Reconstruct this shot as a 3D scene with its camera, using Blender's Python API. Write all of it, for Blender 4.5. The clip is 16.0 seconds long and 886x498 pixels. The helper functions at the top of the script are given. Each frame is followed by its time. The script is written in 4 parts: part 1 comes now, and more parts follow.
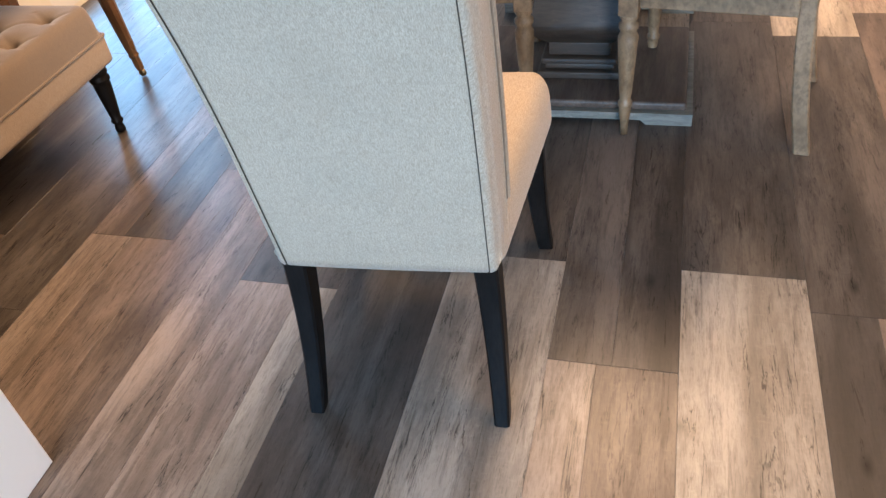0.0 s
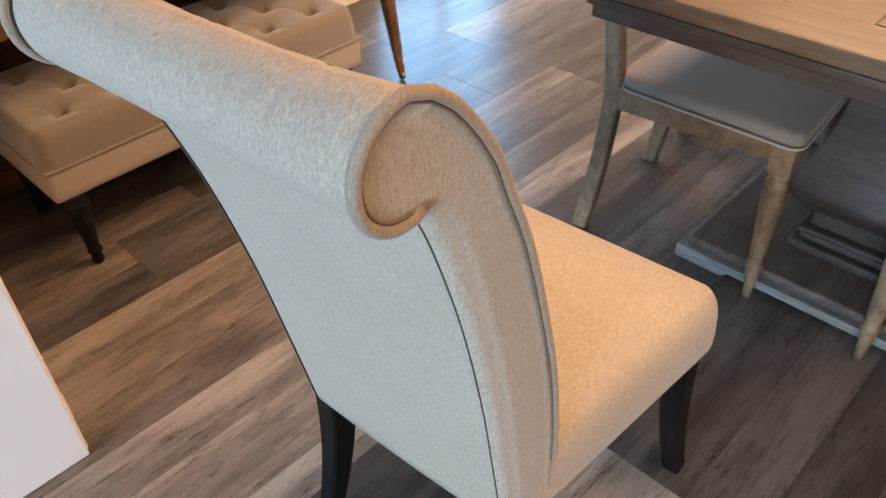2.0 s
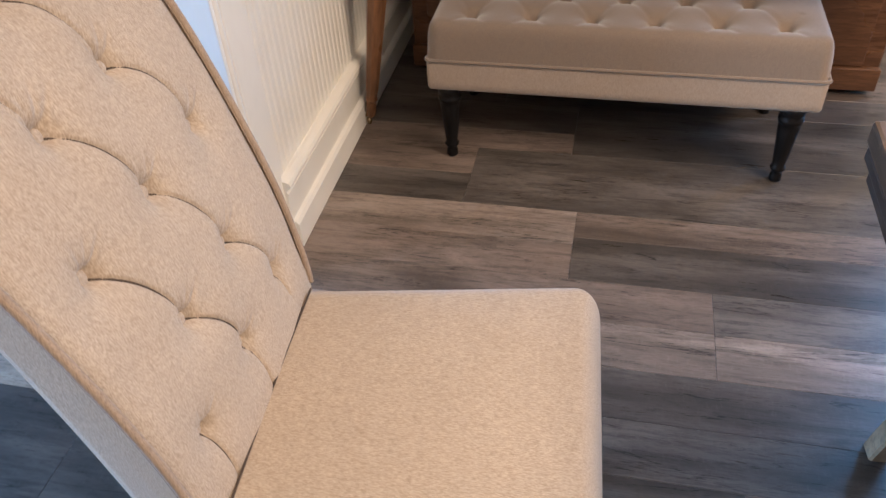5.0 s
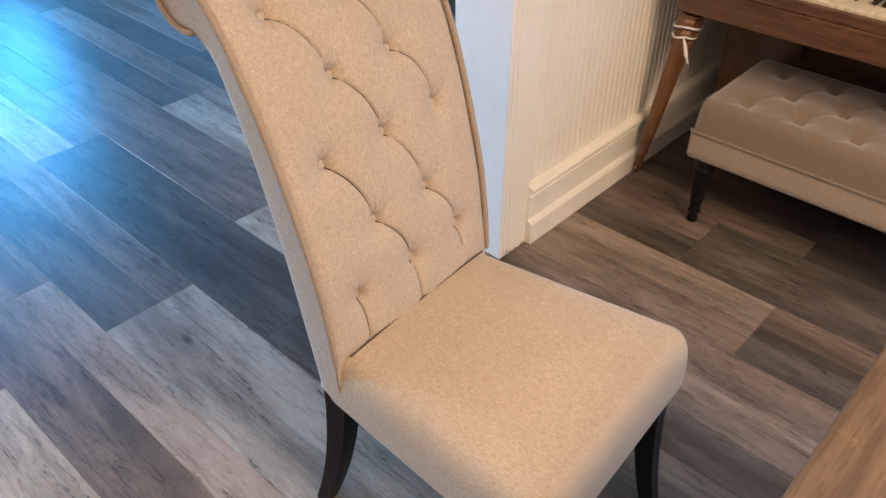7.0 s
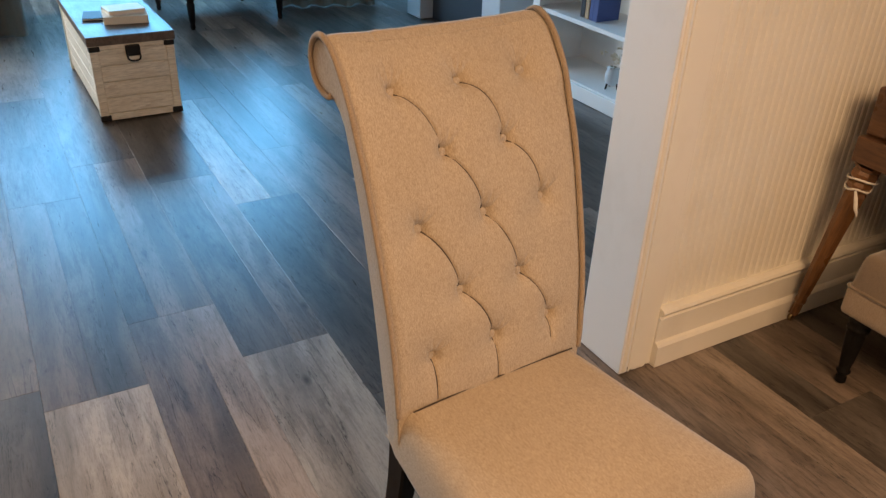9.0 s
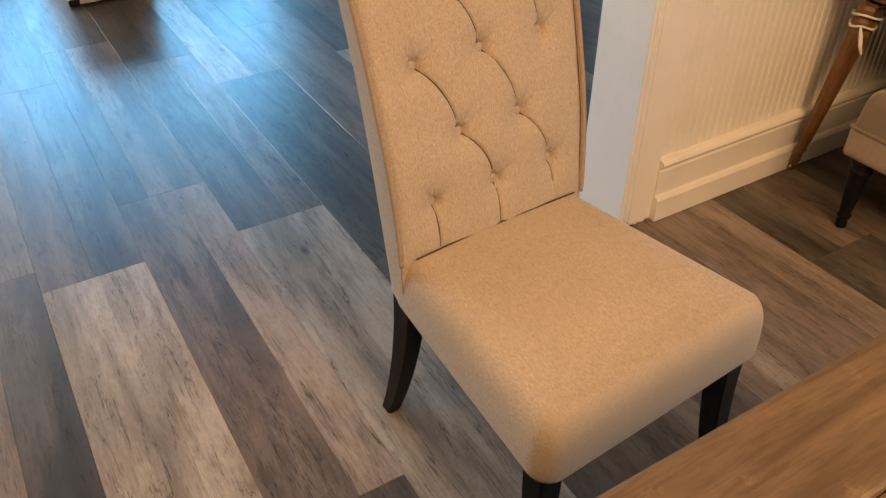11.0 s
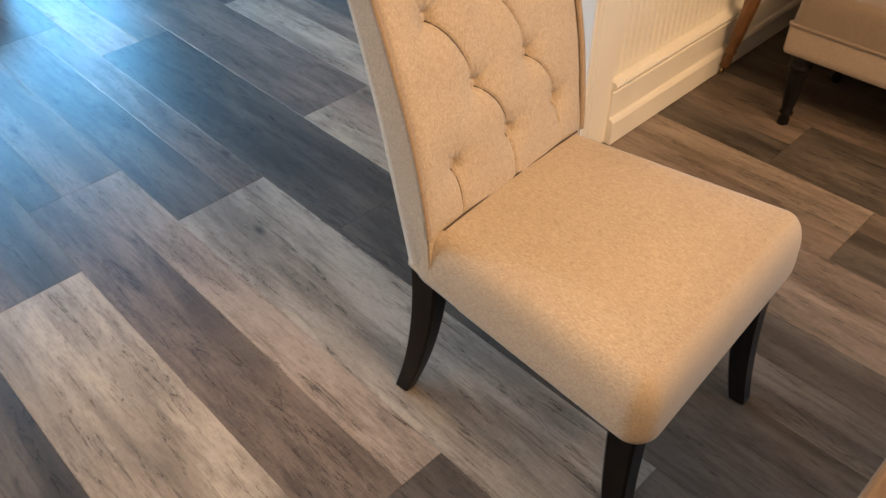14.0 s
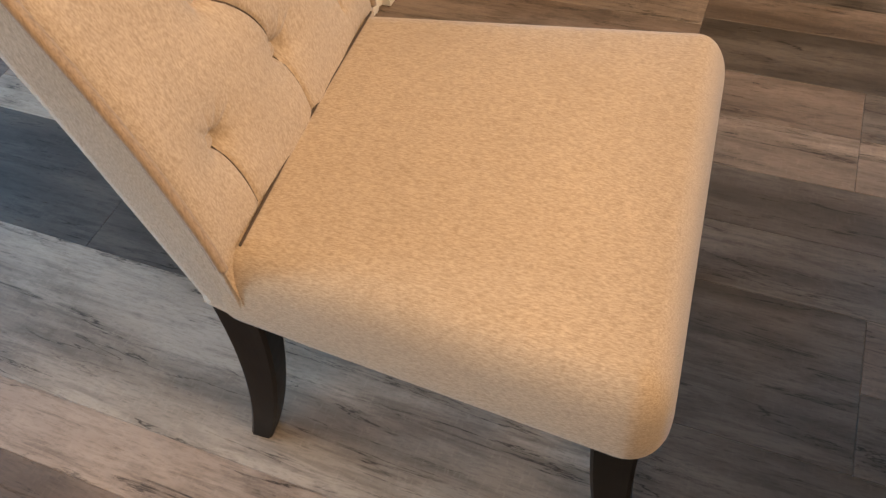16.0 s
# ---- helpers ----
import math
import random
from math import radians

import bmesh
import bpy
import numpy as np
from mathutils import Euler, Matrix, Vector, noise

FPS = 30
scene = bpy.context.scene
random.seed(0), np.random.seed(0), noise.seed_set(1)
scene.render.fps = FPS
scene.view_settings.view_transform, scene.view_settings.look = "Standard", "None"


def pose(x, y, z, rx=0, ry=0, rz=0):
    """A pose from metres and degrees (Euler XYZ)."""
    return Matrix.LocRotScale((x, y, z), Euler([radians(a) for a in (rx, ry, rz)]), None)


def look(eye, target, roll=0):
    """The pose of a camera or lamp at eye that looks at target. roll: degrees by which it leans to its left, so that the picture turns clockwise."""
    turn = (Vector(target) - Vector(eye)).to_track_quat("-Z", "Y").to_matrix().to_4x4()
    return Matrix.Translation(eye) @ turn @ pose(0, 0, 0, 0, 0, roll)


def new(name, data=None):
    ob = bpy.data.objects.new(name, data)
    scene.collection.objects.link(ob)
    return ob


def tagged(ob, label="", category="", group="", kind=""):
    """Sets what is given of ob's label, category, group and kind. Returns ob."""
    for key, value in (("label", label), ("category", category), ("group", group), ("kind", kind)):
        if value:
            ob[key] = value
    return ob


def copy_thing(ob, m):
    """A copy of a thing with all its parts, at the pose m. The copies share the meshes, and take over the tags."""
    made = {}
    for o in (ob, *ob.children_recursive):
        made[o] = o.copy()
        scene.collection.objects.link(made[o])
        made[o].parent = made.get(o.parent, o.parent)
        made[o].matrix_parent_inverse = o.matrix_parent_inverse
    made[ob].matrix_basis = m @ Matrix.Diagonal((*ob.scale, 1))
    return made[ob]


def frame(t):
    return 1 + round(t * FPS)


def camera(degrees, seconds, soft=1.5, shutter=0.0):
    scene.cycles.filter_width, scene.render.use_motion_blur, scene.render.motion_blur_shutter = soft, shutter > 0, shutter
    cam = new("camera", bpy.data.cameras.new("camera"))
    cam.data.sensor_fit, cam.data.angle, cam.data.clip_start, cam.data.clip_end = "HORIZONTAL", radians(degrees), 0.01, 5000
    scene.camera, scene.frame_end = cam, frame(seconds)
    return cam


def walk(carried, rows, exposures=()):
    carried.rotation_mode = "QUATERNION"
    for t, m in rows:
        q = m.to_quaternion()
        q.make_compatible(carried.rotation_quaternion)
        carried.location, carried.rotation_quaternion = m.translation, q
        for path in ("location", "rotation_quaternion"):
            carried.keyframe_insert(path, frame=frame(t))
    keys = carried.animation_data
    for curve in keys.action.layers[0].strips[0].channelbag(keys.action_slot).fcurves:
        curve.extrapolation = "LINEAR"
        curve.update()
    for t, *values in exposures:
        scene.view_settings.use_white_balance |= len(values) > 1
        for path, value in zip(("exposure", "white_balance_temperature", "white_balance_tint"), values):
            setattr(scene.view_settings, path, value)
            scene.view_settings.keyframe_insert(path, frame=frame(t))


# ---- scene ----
cam = camera(58.3, 16.0, soft=1.4, shutter=0.2)
PATH = [
    (0, (0.412, -1.144, 1.216), (-0.083, 0.3, -0.075), -7.9),
    (0.5, (0.366, -1.02, 1.21), (-0.137, 0.402, -0.104), -5.8),
    (1, (0.355, -0.866, 1.247), (-0.177, 0.532, -0.08), -4.2),
    (1.5, (0.454, -0.75, 1.255), (-0.352, 0.543, -0.04), -4.9),
    (2, (0.526, -0.652, 1.275), (-0.578, 0.426, 0.003), -2.5),
    (2.2, (0.532, -0.595, 1.266), (-0.646, 0.395, -0.012), -1.4),
    (2.6, (0.509, -0.456, 1.249), (-0.733, 0.324, -0.111), -1.4),
    (3, (0.497, -0.353, 1.245), (-0.817, 0.141, -0.179), -3.9),
    (3.2, (0.515, -0.311, 1.251), (-0.865, 0.038, -0.153), -5.1),
    (5.3, (0.58, 0.321, 1.243), (-0.798, -0.243, -0.092), -3.9),
    (5.5, (0.608, 0.385, 1.267), (-0.693, -0.316, -0.081), -3.8),
    (6, (0.668, 0.507, 1.334), (-0.526, -0.344, -0.027), -0.1),
    (6.5, (0.717, 0.541, 1.377), (-0.48, -0.402, 0.082), 1.5),
    (7, (0.735, 0.577, 1.377), (-0.434, -0.495, 0.159), 0.2),
    (7.5, (0.703, 0.659, 1.363), (-0.349, -0.626, 0.249), 0.8),
    (8, (0.659, 0.739, 1.36), (-0.278, -0.677, 0.304), 2.0),
    (8.5, (0.648, 0.752, 1.383), (-0.251, -0.717, 0.366), 2.3),
    (9, (0.657, 0.768, 1.376), (-0.221, -0.73, 0.384), 2.4),
    (9.5, (0.652, 0.787, 1.332), (-0.225, -0.665, 0.272), 1.9),
    (10, (0.654, 0.784, 1.301), (-0.206, -0.615, 0.16), 1.0),
    (12.5, (0.729, 0.692, 1.272), (-0.081, -0.639, 0.019), -0.3),
    (13, (0.746, 0.639, 1.263), (-0.066, -0.653, -0.03), -0.8),
    (13.5, (0.76, 0.582, 1.255), (-0.119, -0.614, -0.086), -1.4),
    (14, (0.8, 0.523, 1.258), (-0.218, -0.554, -0.086), -1.1),
    (14.5, (0.785, 0.453, 1.225), (-0.371, -0.48, -0.114), -1.7),
    (15, (0.686, 0.334, 1.128), (-0.458, -0.467, -0.304), -5.8),
    (15.2, (0.626, 0.267, 1.089), (-0.514, -0.452, -0.388), -5.9),
    (15.5, (0.55, 0.265, 1.056), (-0.526, -0.414, -0.488), -8.6),
    (15.6, (0.54, 0.235, 1.048), (-0.55, -0.366, -0.517), -7.0),
    (16, (0.498, 0.241, 1.036), (-0.572, -0.32, -0.558), -8.1),
]
EXPOSURES = [(0.0, 0.6, 6600, 20), (1.5, 0.5, 6900, 21), (2.5, 0.48, 6500, 18), (3.0, 0.5, 6250, 17), (5.5, 0.44, 4900, 12), (6.5, 0.42, 5100, 12), (7.0, 0.37, 5600, 14), (7.5, 0.17, 5750, 14), (8.5, -0.2, 6850, 19), (9.0, -0.22, 7450, 20), (10.0, -0.06, 7950, 21), (12.5, -0.04, 7900, 20), (13.5, 0.05, 7650, 19), (14.5, 0.48, 6700, 15), (15.2, 0.46, 6650, 15), (16.0, 0.28, 6700, 15)]
walk(cam, [(t, look(eye, target, roll)) for t, eye, target, roll in PATH], EXPOSURES)

# ---- light: blue daylight through far windows, warm ceiling lamp over table, two added fills ----
world = bpy.data.worlds.new("sky")
scene.world = world
world.use_nodes = True
wn = world.node_tree.nodes
sky = wn.new("ShaderNodeTexSky")
sky.sky_type, sky.sun_disc, sky.sun_elevation, sky.sun_rotation = "NISHITA", False, radians(40), radians(60)
wn["Background"].inputs["Strength"].default_value = 0.1
world.node_tree.links.new(sky.outputs[0], wn["Background"].inputs["Color"])


def area_lamp(name, m, w, h, watts, colour, spread=180):
    data = bpy.data.lights.new(name, "AREA")
    data.shape, data.size, data.size_y, data.energy, data.color = "RECTANGLE", w, h, watts, colour
    data.spread = radians(spread)
    ob = new(name, data)
    ob.matrix_world = m
    return ob


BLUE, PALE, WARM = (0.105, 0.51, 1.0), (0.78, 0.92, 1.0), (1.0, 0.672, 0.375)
area_lamp("window_light", look((-0.4, -6.22, 1.6), (-0.4, 0, 1.6)), 2.7, 1.45, 222, BLUE)
# Pale fill added to brighten the chair's rear; its window is unseen.
area_lamp("window_light", look((2.25, -6.22, 1.5), (1.2, 0, 0.9)), 1.5, 1.6, 250, PALE)
area_lamp("door_light", look((-2.04, 1.85, 1.05), (0, 1.85, 1.05)), 0.8, 1.85, 34, (0.25, 0.62, 1.0))
# Unseen warm fill, added for the seat's east side and nearby floor.
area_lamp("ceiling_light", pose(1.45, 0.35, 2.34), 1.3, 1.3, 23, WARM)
# The ceiling lamp over the table.
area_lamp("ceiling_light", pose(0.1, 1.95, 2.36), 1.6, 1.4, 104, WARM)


# ---- materials ----
def mat(name, colour=(0.5, 0.5, 0.5), rough=0.5, metal=0.0, spec=0.5):
    m = bpy.data.materials.new(name)
    m.use_nodes = True
    b = m.node_tree.nodes["Principled BSDF"]
    b.inputs["Base Color"].default_value = (*colour, 1)
    b.inputs["Roughness"].default_value = rough
    b.inputs["Metallic"].default_value = metal
    b.inputs["Specular IOR Level"].default_value = spec
    return m


class Net:
    """Short names for the nodes of one material."""

    def __init__(self, m):
        self.t = m.node_tree
        self.b = self.t.nodes["Principled BSDF"]

    def put(self, kind, **values):
        n = self.t.nodes.new(kind)
        for k, v in values.items():
            n.inputs[k.replace("_", " ")].default_value = v
        return n

    def link(self, a, b):
        self.t.links.new(a, b)

    def coords(self, scale, shuffle=False, source="Object"):
        c = self.t.nodes.new("ShaderNodeTexCoord").outputs[source]
        mp = self.put("ShaderNodeMapping", Scale=scale)
        self.link(c, mp.inputs["Vector"])
        if shuffle:
            info = self.t.nodes.new("ShaderNodeObjectInfo")
            mul = self.t.nodes.new("ShaderNodeVectorMath")
            mul.operation = "SCALE"
            mul.inputs[0].default_value = (37.0, 53.0, 19.0)
            self.link(info.outputs["Random"], mul.inputs["Scale"])
            self.link(mul.outputs[0], mp.inputs["Location"])
        return mp.outputs[0]

    def noise(self, vec, scale, detail=4.0, rough=0.55, twist=0.0):
        n = self.put("ShaderNodeTexNoise", Scale=scale, Detail=detail, Roughness=rough, Distortion=twist)
        self.link(vec, n.inputs["Vector"])
        return n.outputs["Fac"]

    def ramp(self, fac, *stops):
        r = self.t.nodes.new("ShaderNodeValToRGB")
        e = r.color_ramp.elements
        while len(e) < len(stops):
            e.new(0.5)
        for el, (p, c) in zip(e, stops):
            el.position = p
            el.color = (*c, 1) if isinstance(c, tuple) else (c, c, c, 1)
        self.link(fac, r.inputs["Fac"])
        return r.outputs["Color"]

    def mix(self, fac, a, b, how="MIX"):
        m = self.t.nodes.new("ShaderNodeMix")
        m.data_type, m.blend_type = "RGBA", how
        for socket, v in ((m.inputs[0], fac), (m.inputs[6], a), (m.inputs[7], b)):
            if isinstance(v, (int, float)):
                socket.default_value = v
            elif isinstance(v, tuple):
                socket.default_value = (*v, 1)
            else:
                self.link(v, socket)
        return m.outputs[2]

    def bump(self, height, strength, distance, normal=None):
        b = self.put("ShaderNodeBump", Strength=strength, Distance=distance)
        self.link(height, b.inputs["Height"])
        if normal:
            self.link(normal, b.inputs["Normal"])
        return b.outputs[0]


def plank_material(name, dark, mid, light):
    """Printed vinyl oak: cathedral grain, weathered patches, cracks, knots, a satin wear layer."""
    m = mat(name, mid, 0.3, 0, 0.42)
    n = Net(m)
    broad = n.noise(n.coords((9, 1.9, 1), True), 1.0, 6, 0.62, 0.3)
    grain = n.noise(n.coords((66, 5.5, 1), True), 1.0, 8, 0.7, 0.45)
    fine = n.noise(n.coords((330, 42, 1), True), 1.0, 4, 0.7)
    saw = n.noise(n.coords((60, 190, 1), True), 1.0, 3, 0.6)
    patch = n.noise(n.coords((18, 4.2, 1), True), 1.0, 9, 0.7, 0.35)
    crack = n.noise(n.coords((30, 2.2, 1), True), 1.0, 5, 0.62, 0.6)
    knot = n.put("ShaderNodeTexVoronoi", Scale=1.0)
    n.link(n.coords((9, 4.2, 1), True), knot.inputs["Vector"])
    spot = n.ramp(knot.outputs["Distance"], (0.02, 1.0), (0.13, 0.0))
    black = tuple(c * 0.3 for c in dark)
    col = n.mix(n.ramp(broad, (0.36, 0.0), (0.62, 1.0)), mid, light)
    col = n.mix(n.ramp(patch, (0.34, 0.6), (0.54, 0.0)), col, dark)
    col = n.mix(n.ramp(grain, (0.36, 0.6), (0.5, 0.0)), col, dark)
    col = n.mix(n.ramp(fine, (0.34, 0.35), (0.5, 0.0)), col, tuple(c * 0.6 for c in dark))
    col = n.mix(n.ramp(saw, (0.55, 0.0), (0.78, 0.22)), col, tuple(min(1, c * 1.35) for c in light))
    fleck = n.noise(n.coords((120, 26, 1), True), 1.0, 3, 0.6)
    col = n.mix(n.mix(1.0, n.ramp(fleck, (0.6, 0.0), (0.7, 0.6)), n.ramp(patch, (0.36, 1.0), (0.52, 0.05)), "MULTIPLY"), col, black)
    # broad smoky bands that run with the board
    smoke = n.noise(n.coords((13, 1.3, 1), True), 1.0, 4, 0.5, 0.5)
    col = n.mix(n.ramp(smoke, (0.34, 0.55), (0.52, 0.0)), col, dark)
    col = n.mix(n.ramp(smoke, (0.56, 0.0), (0.72, 0.35)), col, light)
    slit = n.mix(1.0, n.ramp(crack, (0.488, 0.0), (0.497, 0.95), (0.503, 0.95), (0.512, 0.0)), n.ramp(patch, (0.42, 1.0), (0.56, 0.0)), "MULTIPLY")
    col = n.mix(slit, col, black)
    col = n.mix(n.mix(1.0, spot, n.ramp(broad, (0.42, 0.9), (0.58, 0.0)), "MULTIPLY"), col, black)
    info = n.t.nodes.new("ShaderNodeObjectInfo")
    col = n.mix(1.0, col, n.ramp(info.outputs["Random"], (0.0, 0.84), (1.0, 1.16)), "MULTIPLY")
    n.link(col, n.b.inputs["Base Color"])
    n.link(n.ramp(grain, (0.3, 0.38), (0.7, 0.26)), n.b.inputs["Roughness"])
    n.link(n.bump(fine, 0.25, 0.0006, n.bump(grain, 0.2, 0.0007)), n.b.inputs["Normal"])
    return m


def fabric_material(name, base, light, dark, thread=(900, 900, 140), rough=0.92, nap=0.2, slubs=(430, 430, 55)):
    """Woven slub linen: short threads, slubs and soft fading."""
    m = mat(name, base, rough, 0, 0.25)
    n = Net(m)
    weft = n.noise(n.coords(thread), 1.0, 2, 0.6)
    warp = n.noise(n.coords((thread[2], thread[2], thread[0])), 1.0, 2, 0.6)
    slub = n.noise(n.coords(slubs), 1.0, 3, 0.65)
    fade = n.noise(n.coords((6, 6, 6)), 1.0, 3, 0.5)
    col = n.mix(n.ramp(weft, (0.34, 0.0), (0.64, 1.0)), dark, light)
    col = n.mix(0.35, col, base)
    col = n.mix(n.ramp(slub, (0.52, 0.0), (0.7, 0.4)), col, light)
    col = n.mix(n.ramp(slub, (0.3, 0.45), (0.46, 0.0)), col, dark)
    col = n.mix(n.ramp(fade, (0.35, 0.0), (0.75, 0.22)), col, dark)
    n.link(col, n.b.inputs["Base Color"])
    n.b.inputs["Sheen Weight"].default_value = nap
    n.b.inputs["Sheen Roughness"].default_value = 0.5
    n.link(n.bump(slub, 0.22, 0.0006, n.bump(warp, 0.12, 0.0004, n.bump(weft, 0.25, 0.0005))), n.b.inputs["Normal"])
    return m


def wood_material(name, dark, light, rough=0.4, scale=(4, 40, 40), wear=0.0):
    m = mat(name, light, rough)
    n = Net(m)
    long = n.noise(n.coords(scale, True), 1.0, 5, 0.6, 0.5)
    pore = n.noise(n.coords(tuple(s * 5 for s in scale), True), 1.0, 3, 0.7)
    blot = n.noise(n.coords((4, 4, 4), True), 1.0, 3, 0.5)
    col = n.mix(n.ramp(long, (0.32, 0.0), (0.66, 1.0)), dark, light)
    col = n.mix(n.ramp(pore, (0.35, 0.5), (0.55, 0.0)), col, tuple(c * 0.5 for c in dark))
    col = n.mix(n.ramp(blot, (0.45, 0.0), (0.75, 0.3)), col, dark)
    if wear:
        rub = n.noise(n.coords((18, 18, 18), True), 1.0, 6, 0.75)
        col = n.mix(n.ramp(rub, (0.58, 0.0), (0.66, wear)), col, tuple(min(1, c * 2.2) for c in light))
    n.link(col, n.b.inputs["Base Color"])
    n.link(n.ramp(blot, (0.3, rough * 0.8), (0.8, min(1, rough * 1.25))), n.b.inputs["Roughness"])
    n.link(n.bump(pore, 0.2, 0.0006, n.bump(long, 0.15, 0.001)), n.b.inputs["Normal"])
    return m


def paint_material(name, colour, rough=0.42, grime=(0.5, 0.44, 0.34)):
    m = mat(name, colour, rough)
    n = Net(m)
    brush = n.noise(n.coords((60, 60, 6)), 1.0, 3, 0.6)
    stain = n.noise(n.coords((5, 5, 3)), 1.0, 5, 0.65)
    col = n.mix(n.ramp(stain, (0.5, 0.0), (0.85, 0.3)), colour, grime)
    n.link(col, n.b.inputs["Base Color"])
    n.link(n.bump(brush, 0.12, 0.0008), n.b.inputs["Normal"])
    return m


PLANK = [
    plank_material("plank_charcoal", (0.038, 0.033, 0.028), (0.082, 0.069, 0.059), (0.145, 0.124, 0.107)),
    plank_material("plank_brown", (0.062, 0.049, 0.039), (0.144, 0.110, 0.088), (0.24, 0.188, 0.153)),
    plank_material("plank_taupe", (0.098, 0.078, 0.061), (0.236, 0.183, 0.146), (0.358, 0.29, 0.237)),
    plank_material("plank_bleached", (0.18, 0.15, 0.119), (0.37, 0.314, 0.25), (0.52, 0.453, 0.37)),
    plank_material("plank_ash", (0.125, 0.108, 0.09), (0.28, 0.243, 0.202), (0.43, 0.38, 0.322)),
]
LINEN = fabric_material("linen", (0.43, 0.347, 0.257), (0.57, 0.475, 0.364), (0.28, 0.215, 0.15), (1150, 200, 250), slubs=(640, 80, 95))
LINEN_SIDE = fabric_material("linen_side", (0.43, 0.347, 0.257), (0.57, 0.475, 0.364), (0.28, 0.215, 0.15), (200, 1150, 250), slubs=(80, 640, 95))
LINEN_SEAT = fabric_material("linen_seat", (0.43, 0.347, 0.257), (0.57, 0.475, 0.364), (0.28, 0.215, 0.15), (1150, 180, 1150), slubs=(640, 62, 640))
PIPING = fabric_material("linen_piping", (0.33, 0.25, 0.176), (0.42, 0.33, 0.243), (0.22, 0.158, 0.106))
# Hem stitching colour, also drawn as shade in the creases and seat join.
SEAM_AND_SHADE = mat("seam_and_fold_shade", (0.06, 0.043, 0.03), 0.9)
CREASE_SHADE = mat("crease_shade", (0.19, 0.14, 0.098), 0.9)
EBONY = wood_material("black_stain", (0.006, 0.0055, 0.0055), (0.014, 0.012, 0.011), 0.42, (40, 40, 5))
EBONY.node_tree.nodes["Principled BSDF"].inputs["Specular IOR Level"].default_value = 0.12
VELVET = fabric_material("bench_velvet", (0.2, 0.15, 0.107), (0.25, 0.19, 0.138), (0.15, 0.112, 0.08), (700, 700, 500), 0.85, 0.6)
BAND = fabric_material("bench_band_cloth", (0.36, 0.285, 0.215), (0.43, 0.345, 0.265), (0.28, 0.215, 0.16))
PALE_CLOTH = fabric_material("pale_cloth", (0.24, 0.207, 0.168), (0.3, 0.262, 0.216), (0.18, 0.154, 0.124))
TRIM_CLOTH = fabric_material("pale_welt", (0.42, 0.38, 0.32), (0.5, 0.455, 0.39), (0.34, 0.3, 0.25))
CREAM = paint_material("cream_paint", (0.85, 0.815, 0.725))
WHITE = paint_material("white_paint", (0.86, 0.86, 0.84), 0.38, (0.55, 0.53, 0.48))
# Darker than likely paint: holds down light bounced off unseen walls and ceiling.
DIM_PLASTER = paint_material("dim_plaster", (0.32, 0.31, 0.298), 0.85, (0.33, 0.32, 0.3))
OAK = wood_material("table_top_oak", (0.085, 0.056, 0.034), (0.16, 0.108, 0.067), 0.42, (4, 40, 40), 0.25)
GREYWASH = wood_material("greywashed_wood", (0.035, 0.027, 0.021), (0.077, 0.061, 0.049), 0.5, (5, 30, 30), 0.25)
SAGE = wood_material("sage_washed_wood", (0.15, 0.155, 0.135), (0.27, 0.275, 0.245), 0.5, (5, 30, 30), 0.3)
HONEY = wood_material("weathered_oak", (0.17, 0.105, 0.056), (0.34, 0.228, 0.132), 0.5, (13, 13, 9), 0.1)
WALNUT = wood_material("piano_walnut", (0.075, 0.034, 0.016), (0.17, 0.083, 0.038), 0.3, (30, 4, 30))
WALNUT_LEG = wood_material("piano_leg_walnut", (0.11, 0.05, 0.02), (0.24, 0.115, 0.048), 0.3, (40, 40, 5))
IVORY = mat("ivory_keys", (0.72, 0.64, 0.48), 0.3)
JET = mat("black_keys", (0.012, 0.011, 0.01), 0.3)
BRASS = mat("dull_brass", (0.3, 0.22, 0.12), 0.4, 1.0)
IRON = mat("black_iron", (0.018, 0.017, 0.017), 0.5, 0.6)
CRATE = wood_material("whitewashed_board", (0.66, 0.59, 0.47), (0.82, 0.76, 0.64), 0.6, (4, 40, 40), 0.0)
distress = Net(CRATE)
chip = distress.noise(distress.coords((11, 11, 46), True), 1.0, 5, 0.65, 0.4)
bare = distress.noise(distress.coords((5, 5, 9), True), 1.0, 2, 0.5)
base_in = distress.b.inputs["Base Color"]
painted = base_in.links[0].from_socket
worn = distress.mix(1.0, distress.ramp(chip, (0.52, 0.0), (0.68, 0.5)), distress.ramp(bare, (0.46, 0.0), (0.62, 1.0)), "MULTIPLY")
distress.link(distress.mix(worn, painted, (0.4, 0.28, 0.17)), base_in)
LID = wood_material("trunk_lid_wood", (0.07, 0.05, 0.04), (0.16, 0.12, 0.095), 0.42, (30, 4, 30))
PAPER = mat("book_paper", (0.74, 0.68, 0.56), 0.8)
SLATE = mat("dark_firebox", (0.03, 0.035, 0.042), 0.6)
STONE = paint_material("pale_surround", (0.55, 0.57, 0.58), 0.4, (0.35, 0.37, 0.4))
PETAL = mat("cream_petals", (0.75, 0.68, 0.55), 0.7)
LEAF = mat("dull_leaf", (0.09, 0.12, 0.06), 0.6)
TIE = mat("white_ribbon", (0.75, 0.73, 0.68), 0.6)
BOOKS = [mat("book_cloth_" + c, v, 0.6) for c, v in (("blue", (0.05, 0.08, 0.22)), ("tan", (0.4, 0.27, 0.16)), ("black", (0.02, 0.02, 0.025)))]


